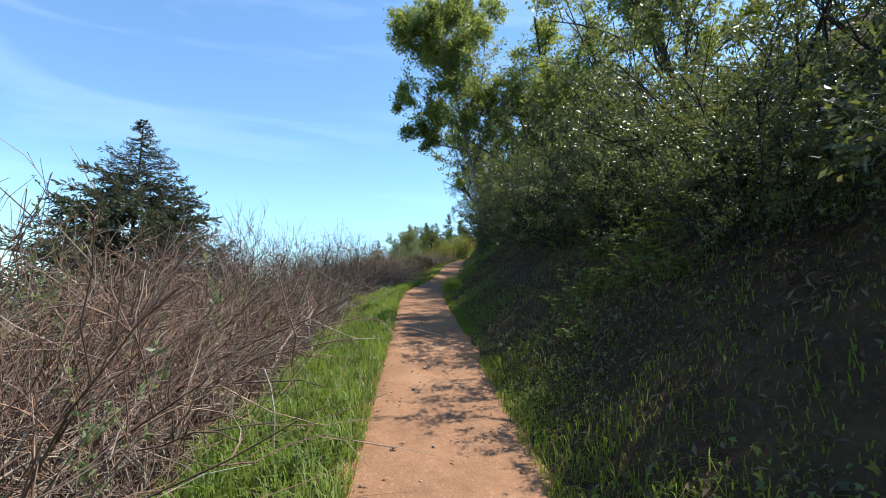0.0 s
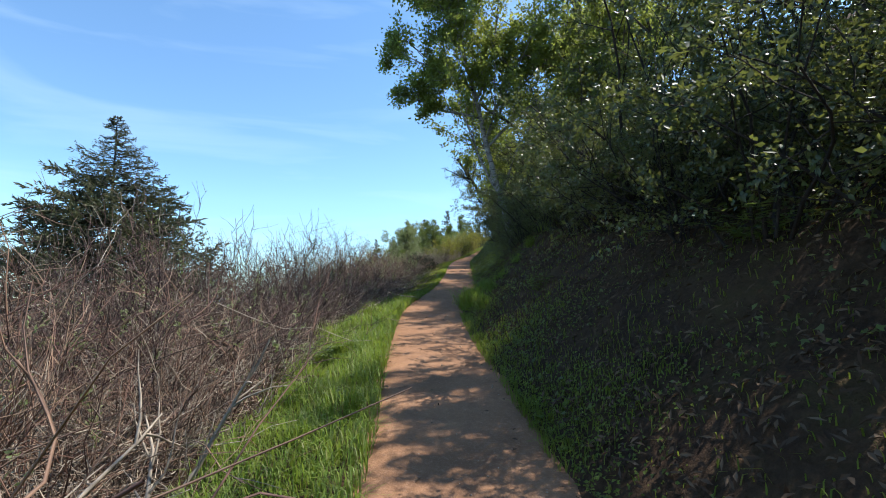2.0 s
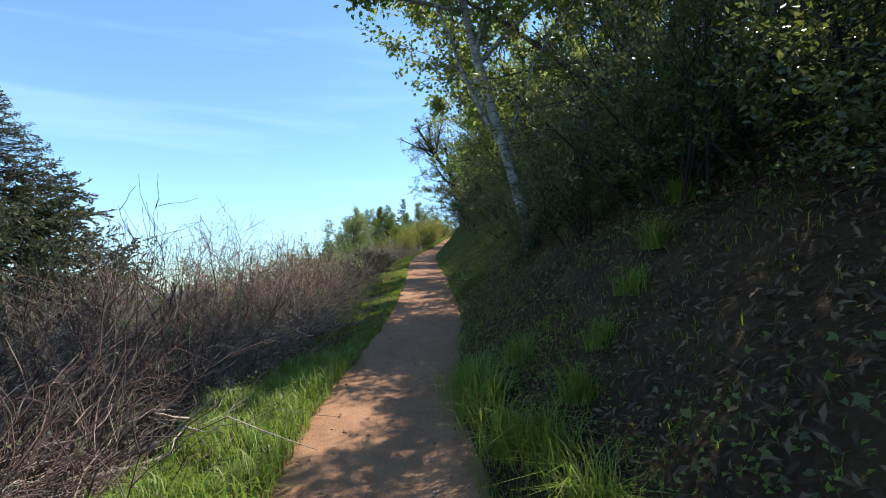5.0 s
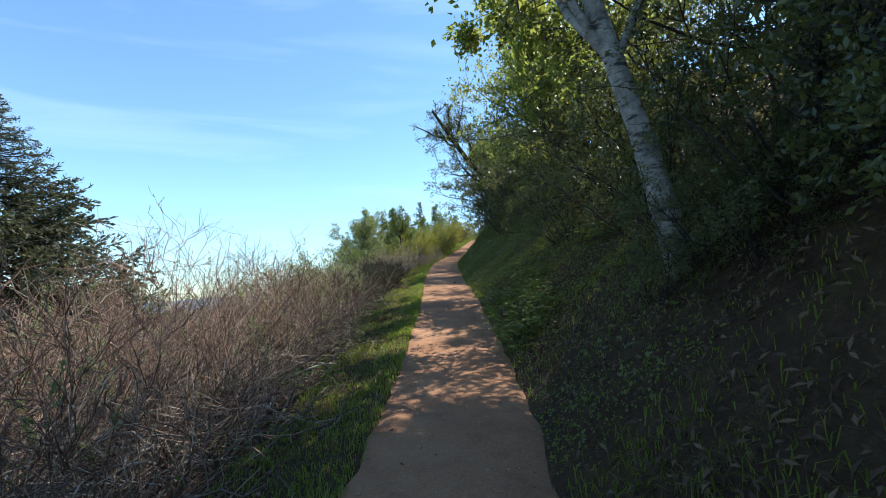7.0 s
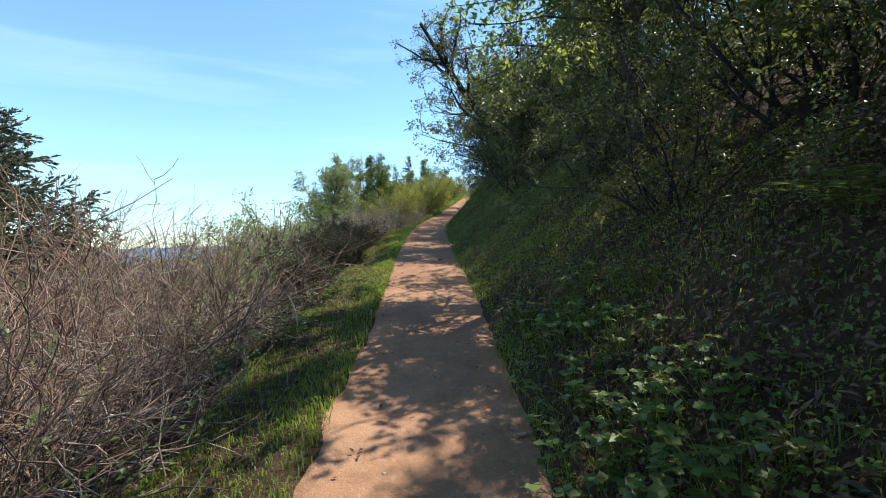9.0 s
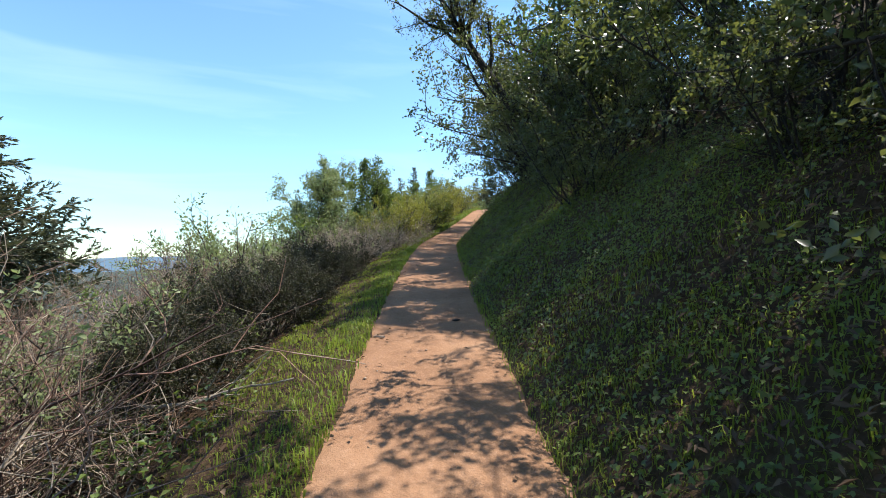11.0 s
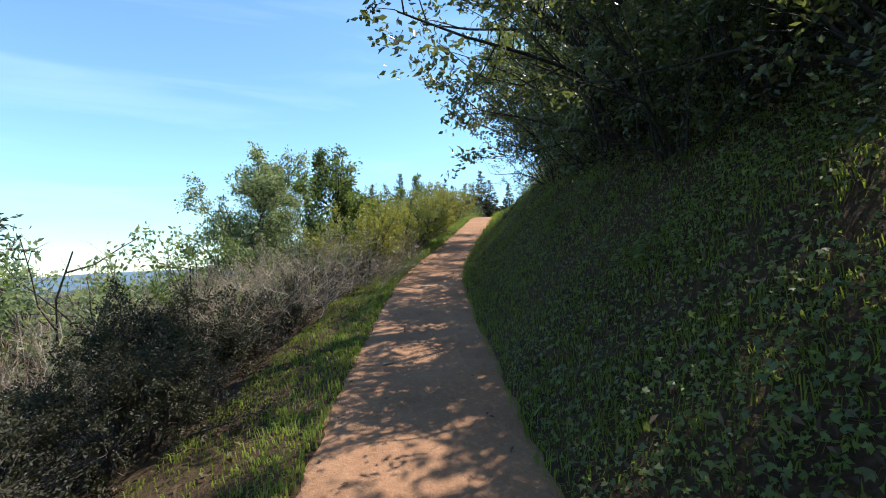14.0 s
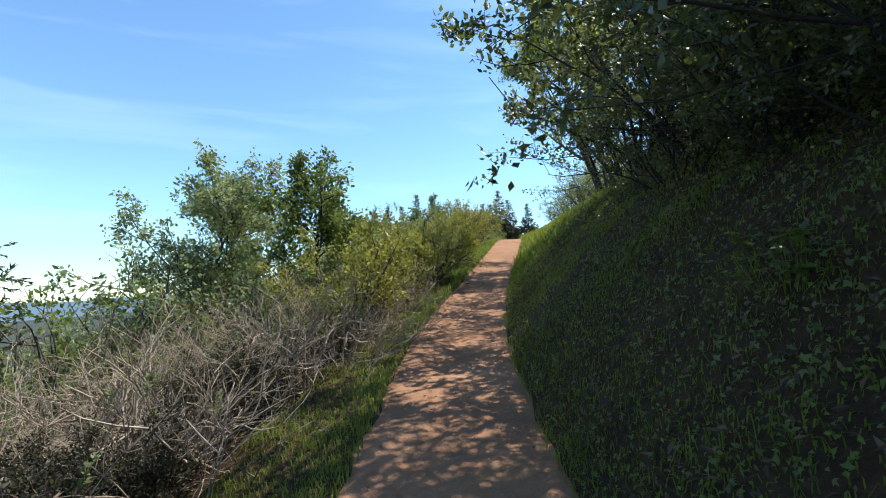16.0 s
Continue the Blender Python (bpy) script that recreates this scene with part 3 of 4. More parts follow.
tall_stems = [budding_stem(700 + i, 3.3) for i in range(3)]
plant(tall_stems, [(-4.6, 4.4, 0, 1.1), (-5.0, 5.0, 40, 1.05), (-4.8, 5.6, -30, 1.0), (-5.2, 6.3, 80, 1.0), (-5.2, 10.5, 20, 1.05), (-4.6, 11.8, 140, 0.95), (-5.0, 13.0, 60, 1.0), (-5.3, 14.2, 250, 1.0), (-4.4, 16.5, 10, 0.9), (-5.1, 18.0, 90, 0.95), (-4.6, 20.0, 200, 0.9), (-4.9, 22.5, 30, 0.95), (-4.2, 23.6, 120, 0.9), (-5.6, 25.2, 60, 0.9), (-6.0, 20.8, 0, 1.0), (-5.8, 29.2, 50, 0.95), (-6.4, 30.4, 150, 0.9), (-5.2, 31.6, 10, 0.85)])

# ---- uphill side: trees and dark undergrowth ----
laurels = grouped([shrub("laurel_bush", "dense dark evergreen bush overhanging the bank", 40 + i, 2.2, 1.3, LEAF_DARK, DARK_BARK, 16, 5, 4, 22, 0.066, lo=0.05, slim=0.5) for i in range(3)], "undergrowth on the bank")
spots = []
for row, (u, s, gap) in enumerate(((2.3, 0.6, 1.45), (3.2, 0.95, 1.9), (4.7, 1.3, 3.2))):
    for i, y in enumerate(np.arange(1.0 + 0.6 * (row % 2), 34.5, gap)):
        if 17.5 < y < 30 and row == 0 and i % 2:
            continue
        spots.append((beside(u, y), y + rs.uniform(-0.4, 0.4), rs.uniform(0, 360), s * rs.uniform(0.85, 1.15) * (0.72 if 2 < y < 5.6 or 10.2 < y < 12.4 else 0.92 if 19 < y < 29 else 1)))
spots += [(3.6, 31.2, 90, 1.2), (4.3, 33.0, 140, 1.45), (5.2, 35.2, 10, 1.4), (5.6, 32.6, 60, 1.7), (6.4, 34.6, 200, 1.8), (5.0, 30.6, 20, 1.6), (5.4, 37.6, 120, 1.7), (6.0, 40.3, 10, 1.8), (6.8, 38.6, 70, 1.3), (1.72, 16.15, 0, 0.3), (1.75, 15.7, 0, 0.28), (2.1, 15.9, 70, 0.33), (1.5, 16.3, 150, 0.22)]
spots += [(beside(2.5 + 0.25 * (i % 3), y, 0.15), y, 47 * i, 0.5 + 0.08 * (i % 4)) for i, y in enumerate(np.arange(3.4, 15, 0.8))]
plant(laurels, spots)
pale = broadleaf("alder_tree", "leaning pale-trunked tree with a green leafy crown on the bank", 5, 10.8, LEAF_OAK, PALE_BARK, (-0.25, 0.06), 0.092, 30, 8, 7, 50, 0.10, 0.16, wander=0.03, reach=0.85, frac=0.34, upright=0.07, slim=0.62, lift=0.0, within=-1.5)
pale.matrix_basis = put(1.83, 16.55)
dark = broadleaf("oak_tree", "dark oak with bare leaning limbs and sparse leaves", 8, 6.6, LEAF_DARK, DARK_BARK, (-0.62, 0.0), 0.14, 10, 7, 6, 10, 0.065, 0.45, 0.8, 0.34, 0.05, stems=((3, (-0.62, 0.1, 0.9), 2.4), (2, (-1.0, 0, 0.35), 2.3), (2, (0.3, -0.2, 1.0), 2.6)))
rr = np.random.default_rng(17)
roots = bent(rr, rr.normal(size=(9, 3)) * [0.05, 0.05, 0.03] + [0.04, -0.02, 0.12], np.stack([rr.uniform(0.2, 1.0, 9), rr.uniform(-1.0, 0.1, 9), rr.uniform(-0.5, 0.15, 9)], 1), rr.uniform(0.5, 1.1, 9), 8, 0.22, -0.09)
for p in roots:
    part("root", raw_mesh("root", *tubes(p[None], taper(p[None], 0.024, 0.007, rr), 6), PALE_BARK, True), pale, "exposed grey root hanging out of the bank")
dark.matrix_basis = put(3.9, 31.6)
oaks = grouped([broadleaf("evergreen_oak", "leafy evergreen oak standing on the bank", 60 + i, 6.0, LEAF_OAK, BARK, (-0.25, 0), 0.11, 14, 7, 6, 34, 0.085, 0.12, slim=0.6, lift=0.02) for i in range(3)], "oaks above the trail")
plant(oaks, [(5.4, 9.4, 10, 0.92), (3.4, 23.1, 20, 1.0), (7.6, 4.6, 350, 0.72), (5.6, 27.6, 340, 0.95), (7.7, 38.5, 10, 0.75), (6.9, 43.4, 350, 0.98), (7.3, -0.6, 20, 0.68), (4.5, 14.4, 30, 0.9), (5.0, 17.4, 20, 0.85), (8.3, 31.0, 0, 0.95), (8.4, 26.6, 0, 0.9), (9.2, 37.0, 40, 0.8), (3.4, 17.2, 130, 1.4)])

# ---- downhill side, farther up ----
stalks = grouped([bare_shrub("dry_shrub", "half-dead bush of straw-coloured stalks and grey twigs", 70 + i, 1.5, 0.9, 40, 5, 3, 8, 1.3, STRAW, (0, 0)) for i in range(2)], "dry bushes below the trail")
plant(stalks, [(beside(u, y), y, rs.uniform(0, 360), rs.uniform(0.9, 1.2)) for u, lo, hi in ((-1.6, 35.2, 39), (-2.2, 33, 35.5), (-2.9, 32.2, 40), (-4.0, 28, 40)) for y in np.arange(lo, hi, 1.45)])
mounds = grouped([shrub("dark_shrub", "low rounded dark green bush with bare brown stems beneath", 75, 1.2, 1.0, LEAF_BROWN, BARK, 34, 7, 5, 20, 0.04, lo=0.5)], "dark bushes at the trail edge")
plant(mounds, [(-1.7, 31.1, 0, 0.86), (-1.3, 32.7, 120, 0.6), (-1.5, 26.5, 80, 0.72), (-1.5, 28.1, 30, 0.68), (-1.3, 29.6, 190, 0.6), (-2.5, 29.5, 150, 0.7), (-2.5, 27.3, 240, 0.85), (-1.7, 24.9, 10, 0.6), (-1.05, 34.3, 210, 0.62)])
greens = grouped([shrub("green_shrub", "light green leafy bush beside the trail", 80, 1.6, 0.9, LEAF_SHRUB, BARK, 14, 5, 5, 8, 0.065), shrub("grey_green_shrub", "grey-green leafy bush beside the trail", 81, 1.6, 0.9, LEAF_GREY, BARK, 14, 5, 5, 8, 0.06)], "bushes below the trail")
spots = [(beside(u, y), y, rs.uniform(0, 360), s * rs.uniform(0.8, 1.2)) for u, s, lo, hi, gap in ((-4.8, 0.6, 25, 36, 2.6), (-3.1, 0.8, 24.5, 29, 1.8), (-3.0, 0.9, 36.6, 42, 1.6), (-4.6, 1.45, 36, 43, 1.9), (-3.6, 1.3, 41, 56, 2.6), (-5.4, 1.8, 42, 72, 3.8), (-2.2, 0.85, 52, 75, 2.6), (-3.6, 1.3, 56, 77, 3.4), (4.2, 1.0, 48, 70, 3.6), (6.0, 1.4, 49, 72, 4.2)) for y in np.arange(lo, hi, gap)]
spots += [(-4.6, 34.0, 200, 1.85), (-5.4, 35.2, 80, 1.45), (-6.3, 37.5, 300, 2.1), (-3.6, 35.6, 140, 1.5), (-7.4, 39.0, 10, 1.8)]
plant(greens, spots)
yellows = grouped([shrub("yellow_shrub", "yellow-green flowering bush at the trail edge", 83, 1.4, 0.8, LEAF_YELLOW, BARK, 18, 6, 5, 13, 0.055)], "yellow bushes at the trail edge")
plant(yellows, [(beside(-1.95, y, 0.1), y, rs.uniform(0, 360), rs.uniform(1.15, 1.5)) for y in np.arange(36.6, 52, 2.1)])
young = broadleaf("young_oak", "small spreading grey-green oak below the trail", 90, 5.4, LEAF_GREY, BARK, (0, 0), 0.06, 24, 7, 6, 24, 0.085, 0.06, 1.05, 0.5, slim=0.6, lift=0.03)
plant([young], [(-4.1, 39.1, 0, 0.92), (-2.7, 40.2, 130, 0.78)])
slim = broadleaf("slender_oak", "slender dark green young oak beside the trail", 91, 4.15, LEAF_SHRUB, DARK_BARK, (0.05, 0), 0.05, 13, 6, 5, 22, 0.085, 0.2, 0.9, 0.36, slim=0.6)
slim.matrix_basis = put(-1.0, 37.8)
fir = conifer("fir_tree", "broad dark conifer standing far below the trail", 3, 31.8, 10.5, 34, 10, 34, 0.3, 0.44, 0.64, 20)
fir.matrix_basis = put(-41.0, 58.3, 0, (24.6 - float(land(-41.0, 58.3))) / 31.8)
round_tree = broadleaf("bushy_tree", "rounded light green tree beside the far trail", 95, 7.5, LEAF_SHRUB, BARK, (0, 0), 0.12, 14, 6, 6, 20, 0.14, 0.1, 1.0, 0.5)
plant([round_tree], [(4.44, 88.8, 0, 1.32), (1.2, 76.8, 100, 0.96), (-4.2, 84.0, 200, 1.02)])
far_firs = grouped([conifer("distant_fir", "dark distant conifer on the ridge", 30 + i, 14, 3.6, 26, 7, 10, 0.06, 1.0, 0.27, 6) for i in range(2)], "conifers on the ridge")
FAR = [(1.4, 144.0, 27.7), (-1.2, 147.6, 25.3), (-5.0, 144.0, 25.0), (-7.2, 150.0, 24.3), (-9.5, 144.0, 23.8), (-12.4, 145.2, 22.3), (-16.2, 148.8, 20.5), (-20.4, 141.6, 18.7), (30.6, 180.0, 35.2), (22.2, 168.0, 28.9), (25.8, 174.0, 29.5), (34.8, 180.0, 31.9), (39.6, 175.2, 29.5), (6.0, 156.0, 25.9)]
for i, (x, y, top) in enumerate(FAR):
    z = float(land(x, y))
    m = pose(x, y, z, 0, 0, 70 * i) @ Matrix.Scale((top - z) / 14, 4)
    if i < 2:
        far_firs[i].matrix_basis = m
    else:
        clone(far_firs[i % 2], m)


# ---- ground cover ----
def scatter(rng, n, y0, y1, u0, u1, keep=None):
    """Places on the ground, between two distances from the trail's edge (minus: downhill)."""
    y = rng.uniform(y0, y1, n)
    d = rng.uniform(u0, u1, n)
    x = path_x(y) + d + math.copysign(1, u0 + u1) * path_half(y)
    if keep is not None:
        k = keep(x, y, d) > rng.uniform(0, 1, n)
        x, y = x[k], y[k]
    return np.stack([x, y, land(x, y)], 1)


def normals(P):
    e = 0.05
    gx = (land(P[:, 0] + e, P[:, 1]) - land(P[:, 0] - e, P[:, 1])) / (2 * e)
    gy = (land(P[:, 0], P[:, 1] + e) - land(P[:, 0], P[:, 1] - e)) / (2 * e)
    return unit(np.stack([-gx, -gy, np.ones(len(P))], 1))


def blades(rng, P, height, width, droop=0.5):
    """Grass: a bent blade of three triangles at each place."""
    n = len(P)
    a = rng.normal(size=n) * 1.1 + 5 * wobble(P[:, 0], P[:, 1], 0.23, 7)
    out = np.stack([np.cos(a), np.sin(a), np.zeros(n)], 1)
    side = np.stack([-np.sin(a), np.cos(a), np.zeros(n)], 1)
    h = (height * rng.uniform(0.4, 1.35, n) * (1 + 0.45 * wobble(P[:, 0], P[:, 1], 0.3, 3)))[:, None]
    w = (width * rng.uniform(0.7, 1.3, n))[:, None] / 2
    dr = droop * rng.uniform(0.2, 1.4, n)[:, None]
    up = np.array([[0, 0, 1.0]])
    mid = P + up * h * 0.6 + out * h * dr * 0.25
    tip = P + up * h * (1 - 0.25 * dr) + out * h * dr * 0.8
    P = P - up * 0.02
    V = np.stack([P - side * w, P + side * w, mid - side * w * 0.8, mid + side * w * 0.8, tip], 1).reshape(-1, 3)
    i = np.arange(n)[:, None] * 5
    return V, np.concatenate([i + [[0, 1, 3]], i + [[0, 3, 2]], i + [[2, 3, 4]]], 0)


rg = np.random.default_rng(77)
clump = lambda x, y, d: 0.5 + 0.9 * wobble(x, y, 1.0, 5)
patch = lambda x, y, d: 0.85 + 0.5 * wobble(x, y, 0.9, 5)
G = [blades(rg, scatter(rg, 30000, 0.3, 15, -1.15, 0.08, lambda x, y, d: 1.0 - 0.35 * (d < -1.0) + 0.5 * wobble(x, y, 0.35, 1) * (d > -0.12)), 0.18, 0.008, 1.2),
     blades(rg, scatter(rg, 9000, 15, 38, -0.35, 0.05, patch), 0.05, 0.008, 1.0),
     blades(rg, scatter(rg, 16000, 38, 78, -0.6, 0.05), 0.15, 0.014, 0.7)]
tagged(new("verge_grass", raw_mesh("verge_grass", *joined(G), GRASS)), "bright green tufted grass along the downhill edge of the trail", "grass", kind="stuff")
G = [blades(rg, scatter(rg, 44000, 15, 38, -1.0, 0.03, patch), 0.05, 0.006, 1.3),
     blades(rg, scatter(rg, 30000, 0.8, 16, -0.08, 1.3, lambda x, y, d: (0.15 + 1.1 * wobble(x, y, 1.0, 5)) * (1.0 - d / 1.0)), 0.10, 0.006, 1.4),
     blades(rg, scatter(rg, 16000, 0.8, 14, -0.1, 0.5, lambda x, y, d: (0.5 + 1.2 * wobble(x, y, 1.1, 2)) * (1 - d / 0.45)), 0.085, 0.006, 1.4),
     blades(rg, scatter(rg, 50000, 16, 41, -0.08, 1.5, lambda x, y, d: clump(x, y, d) * np.interp(y, [16, 18, 20, 24], [0.6, 0.35, 0.7, 1.0])), 0.07, 0.006, 1.4),
     blades(rg, scatter(rg, 90000, 0.8, 43, 0.0, 2.6, lambda x, y, d: np.interp(y, [5, 6, 16, 18, 22, 24], [0.7, 0.35, 0.35, 0.5, 0.8, 1.0])), 0.05, 0.007, 1.6),
     blades(rg, scatter(rg, 24000, 39, 82, -0.03, 3.0), 0.22, 0.02, 0.6)]
tagged(new("bank_grass", raw_mesh("bank_grass", *joined(G), BANK_GRASS)), "short dull green grass on the shaded banks", "grass", kind="stuff")


def ivy_cover(rng, P, size, lift):
    N = normals(P)
    D = unit(np.cross(N, rng.normal(size=P.shape)) + N * 0.2 - [0, 0, 0.3])
    return lobed(P + N * rng.uniform(0.0, 1.0, (len(P), 1)) ** 2 * lift, D, size, rng, N)


def cover(rng, P, length, width, lift):
    N = normals(P)
    D = unit(np.cross(N, rng.normal(size=P.shape)) + N * 0.25)
    return leaves(P + N * rng.uniform(0.01, lift, (len(P), 1)), D, length, width, rng, 0.45, N)


C = [cover(rg, scatter(rg, 84000, 16, 43, -0.04, 2.3, lambda x, y, d: (0.5 + 0.8 * wobble(x, y, 0.8, 8)) * np.interp(y, [16, 18.5, 20, 28, 31], [0.35, 0.6, 1.0, 1.0, 0.4])), 0.027, 0.017, 0.08),
     cover(rg, scatter(rg, 34000, 0.8, 16, -0.04, 1.1, lambda x, y, d: (0.35 + 1.2 * wobble(x, y, 0.9, 2)) * (1.1 - d)), 0.026, 0.017, 0.08)]
tagged(new("bank_herbs", raw_mesh("bank_herbs", *joined(C), HERB)), "low green weeds and moss-like herbs covering the bank", "herbs", kind="stuff")
C = [ivy_cover(rg, scatter(rg, 40000, 0.8, 16.5, 0.12, 4.0, lambda x, y, d: 0.2 + 0.9 * wobble(x, y, 1.2, 9) + 0.15 * (d > 1.6)), 0.034, 0.25),
     ivy_cover(rg, scatter(rg, 90000, 16, 43, 0.05, 2.8, lambda x, y, d: (0.6 + 0.5 * wobble(x, y, 1.1, 4)) * np.interp(y, [16, 22, 25, 30, 36], [0.2, 0.35, 1.15, 0.9, 0.5]) * np.where(y > 30, (d / 1.3).clip(0.12, 1), 1)), 0.029, 0.24)]
tagged(new("ivy", raw_mesh("ivy", *joined(C), IVY)), "dark green ivy and bramble leaves covering the bank", "ivy", kind="stuff")
C = [cover(rg, scatter(rg, 6000, 14, 25, -1.6, -0.6, lambda x, y, d: 0.3 + 0.8 * wobble(x, y, 0.7, 3)), 0.045, 0.03, 0.3)]
tagged(new("low_scrub", raw_mesh("low_scrub", *cover(rg, scatter(rg, 16000, 23.5, 37, -3.2, -0.7, lambda x, y, d: 0.45 + 0.6 * wobble(x, y, 0.7, 6)), 0.04, 0.024, 0.4), LEAF_BROWN)), "dark green-brown low scrub leaves between the bushes", "scrub", kind="stuff")
tagged(new("bramble", raw_mesh("bramble", *joined(C), LEAF_SHRUB)), "light green bramble leaves at the foot of the thicket", "bramble", kind="stuff")
C = [cover(rg, scatter(rg, 76000, 1, 43, 0.1, 2.6, lambda x, y, d: (0.6 + 0.5 * wobble(x, y, 1.3, 1)) * np.interp(y, [0, 15, 17, 24, 27], [0.8, 0.9, 1.0, 1.0, 0.6])), 0.06, 0.019, 0.07),
     cover(rg, scatter(rg, 6000, 0, 40, -2.6, -0.3), 0.06, 0.025, 0.03)]
tagged(new("leaf_litter", raw_mesh("leaf_litter", *joined(C), LEAF_DRY)), "dry brown fallen leaves on the slope", "leaves", kind="stuff")
y = rg.uniform(0.5, 41, 480)
d = rg.uniform(-1, 1, 480)
d = np.sign(d) * np.abs(d) ** 0.5
P = np.stack([path_x(y) + d * path_half(y) * 0.95, y, path_z(y) + 0.022 + 0.02 * (d ** 2 - 0.4)], 1)
D = unit(rg.normal(size=P.shape) * [1, 1, 0.15])
tagged(new("fallen_leaf", raw_mesh("fallen_leaf", *leaves(P, D, 0.045, 0.02, rg, 0.2, np.array([[0, 0, 1.0]])), LEAF_DRY)), "small dry leaves scattered on the trail", "leaves", kind="stuff")
# pebbles: squashed octahedra half sunk in the trail
y = rg.uniform(0.5, 46, 900)
d = rg.uniform(-1, 1, 900)
c = np.stack([path_x(y) + d * path_half(y), y, path_z(y) + 0.01 + 0.02 * (d ** 2 - 0.4)], 1)
r = (0.004 + 0.012 * rg.uniform(0, 1, 900) ** 4)[:, None, None]
octa = np.array([[1, 0, 0], [-1, 0, 0], [0, 1, 0], [0, -1, 0], [0, 0, 0.7], [0, 0, -0.7]])
V = (c[:, None] + octa[None] * r * rg.uniform(0.7, 1.3, (900, 6, 1))).reshape(-1, 3)
o = np.array([[0, 2, 4], [2, 1, 4], [1, 3, 4], [3, 0, 4], [2, 0, 5], [1, 2, 5], [3, 1, 5], [0, 3, 5]])
tagged(new("pebble", raw_mesh("pebble", V, (np.arange(900)[:, None, None] * 6 + o[None]).reshape(-1, 3), STONE)), "small pale pebbles pressed into the trail", "pebbles", kind="stuff")


# ---- single plants and dead wood ----
def dead_branch(seed, length, girth):
    rng = np.random.default_rng(seed)
    p = bent(rng, np.zeros((1, 3)), np.array([[1.0, 0, 0.15]]), length, 8, 0.14)
    q = sprout(rng, p, 5, 0.25, 0.95, 0.8, 0.4, 5, 0.18)
    b = thing("dead_branch", "bleached grey dead branch lying in the thicket edge", "branch", "dead branches")
    part("main_stick", raw_mesh("main_stick", *tubes(p, taper(p, girth, girth * 0.3), 7), GREY_TWIG, True), b)
    for s in q:
        part("side_stick", raw_mesh("side_stick", *tubes(s[None], taper(s[None], girth * 0.45, girth * 0.15), 5), GREY_TWIG, True), b)
    return b


sticks = [dead_branch(200 + i, 1.1, 0.017) for i in range(3)]
for i, (x, y, turn, tip, lift, size) in enumerate([(-2.1, 5.5, 80, -40, 0.1, 1.2), (-1.78, 6.1, 100, -38, 0.05, 1.0), (-2.0, 6.7, 60, -42, 0.1, 1.1), (-2.7, 7.68, 20, -32, 0.1, 1.0), (-2.67, 13.08, 12, -8, 0.35, 1.2), (-2.75, 13.68, -15, -4, 0.25, 1.3), (-1.9, 18.96, 20, -10, 0.2, 1.0), (-1.97, 22.32, 70, -32, 0.05, 1.0), (-1.79, 23.04, 110, -32, 0.05, 0.9), (-2.25, 21.0, 40, -30, 0.1, 1.1), (-1.71, 24.48, -20, -12, 0.3, 1.1), (-3.0, 10.5, 60, -32, 0.1, 1.0)]):
    m = pose(x, y, float(land(x, y)) + lift - 0.05, 0, 0, turn) @ pose(0, 0, 0, 0, tip, 0) @ Matrix.Scale(size, 4)
    if i < 3:
        sticks[i].matrix_basis = m
    else:
        clone(sticks[i % 3], m)


def leafy_plant(seed):
    """A clump of lobed leaves on thin stalks."""
    rng = np.random.default_rng(seed)
    t = thing("leafy_plant", "clump of broad light green leaves at the trail edge", "plant", "leafy plants at the trail edge")
    n = 46
    base = np.concatenate([rng.normal(size=(n, 2)) * 0.12, np.full((n, 1), -0.03)], 1)
    way = np.concatenate([base[:, :2] * 4 + rng.normal(size=(n, 2)) * 0.25, np.ones((n, 1))], 1)
    st = bent(rng, base, way, rng.uniform(0.12, 0.42, n), 4, 0.12)
    part("stalk", raw_mesh("stalk", *tubes(st, taper(st, 0.003, 0.0018), 3), GRASS), t, kind="stuff")
    tip = np.repeat(st[:, -1], 5, 0)
    a = np.tile(np.linspace(-1.9, 1.9, 5), n) + np.repeat(rng.uniform(0, 6.28, n), 5)
    D = np.stack([np.cos(a), np.sin(a), rng.normal(size=5 * n) * 0.2 - 0.1], 1)
    part("leaf", raw_mesh("leaf", *leaves(tip, D, 0.06, 0.05, rng, 0.1, np.array([[0, 0, 1.0]])), LEAF_SHRUB), t, kind="stuff")
    return t


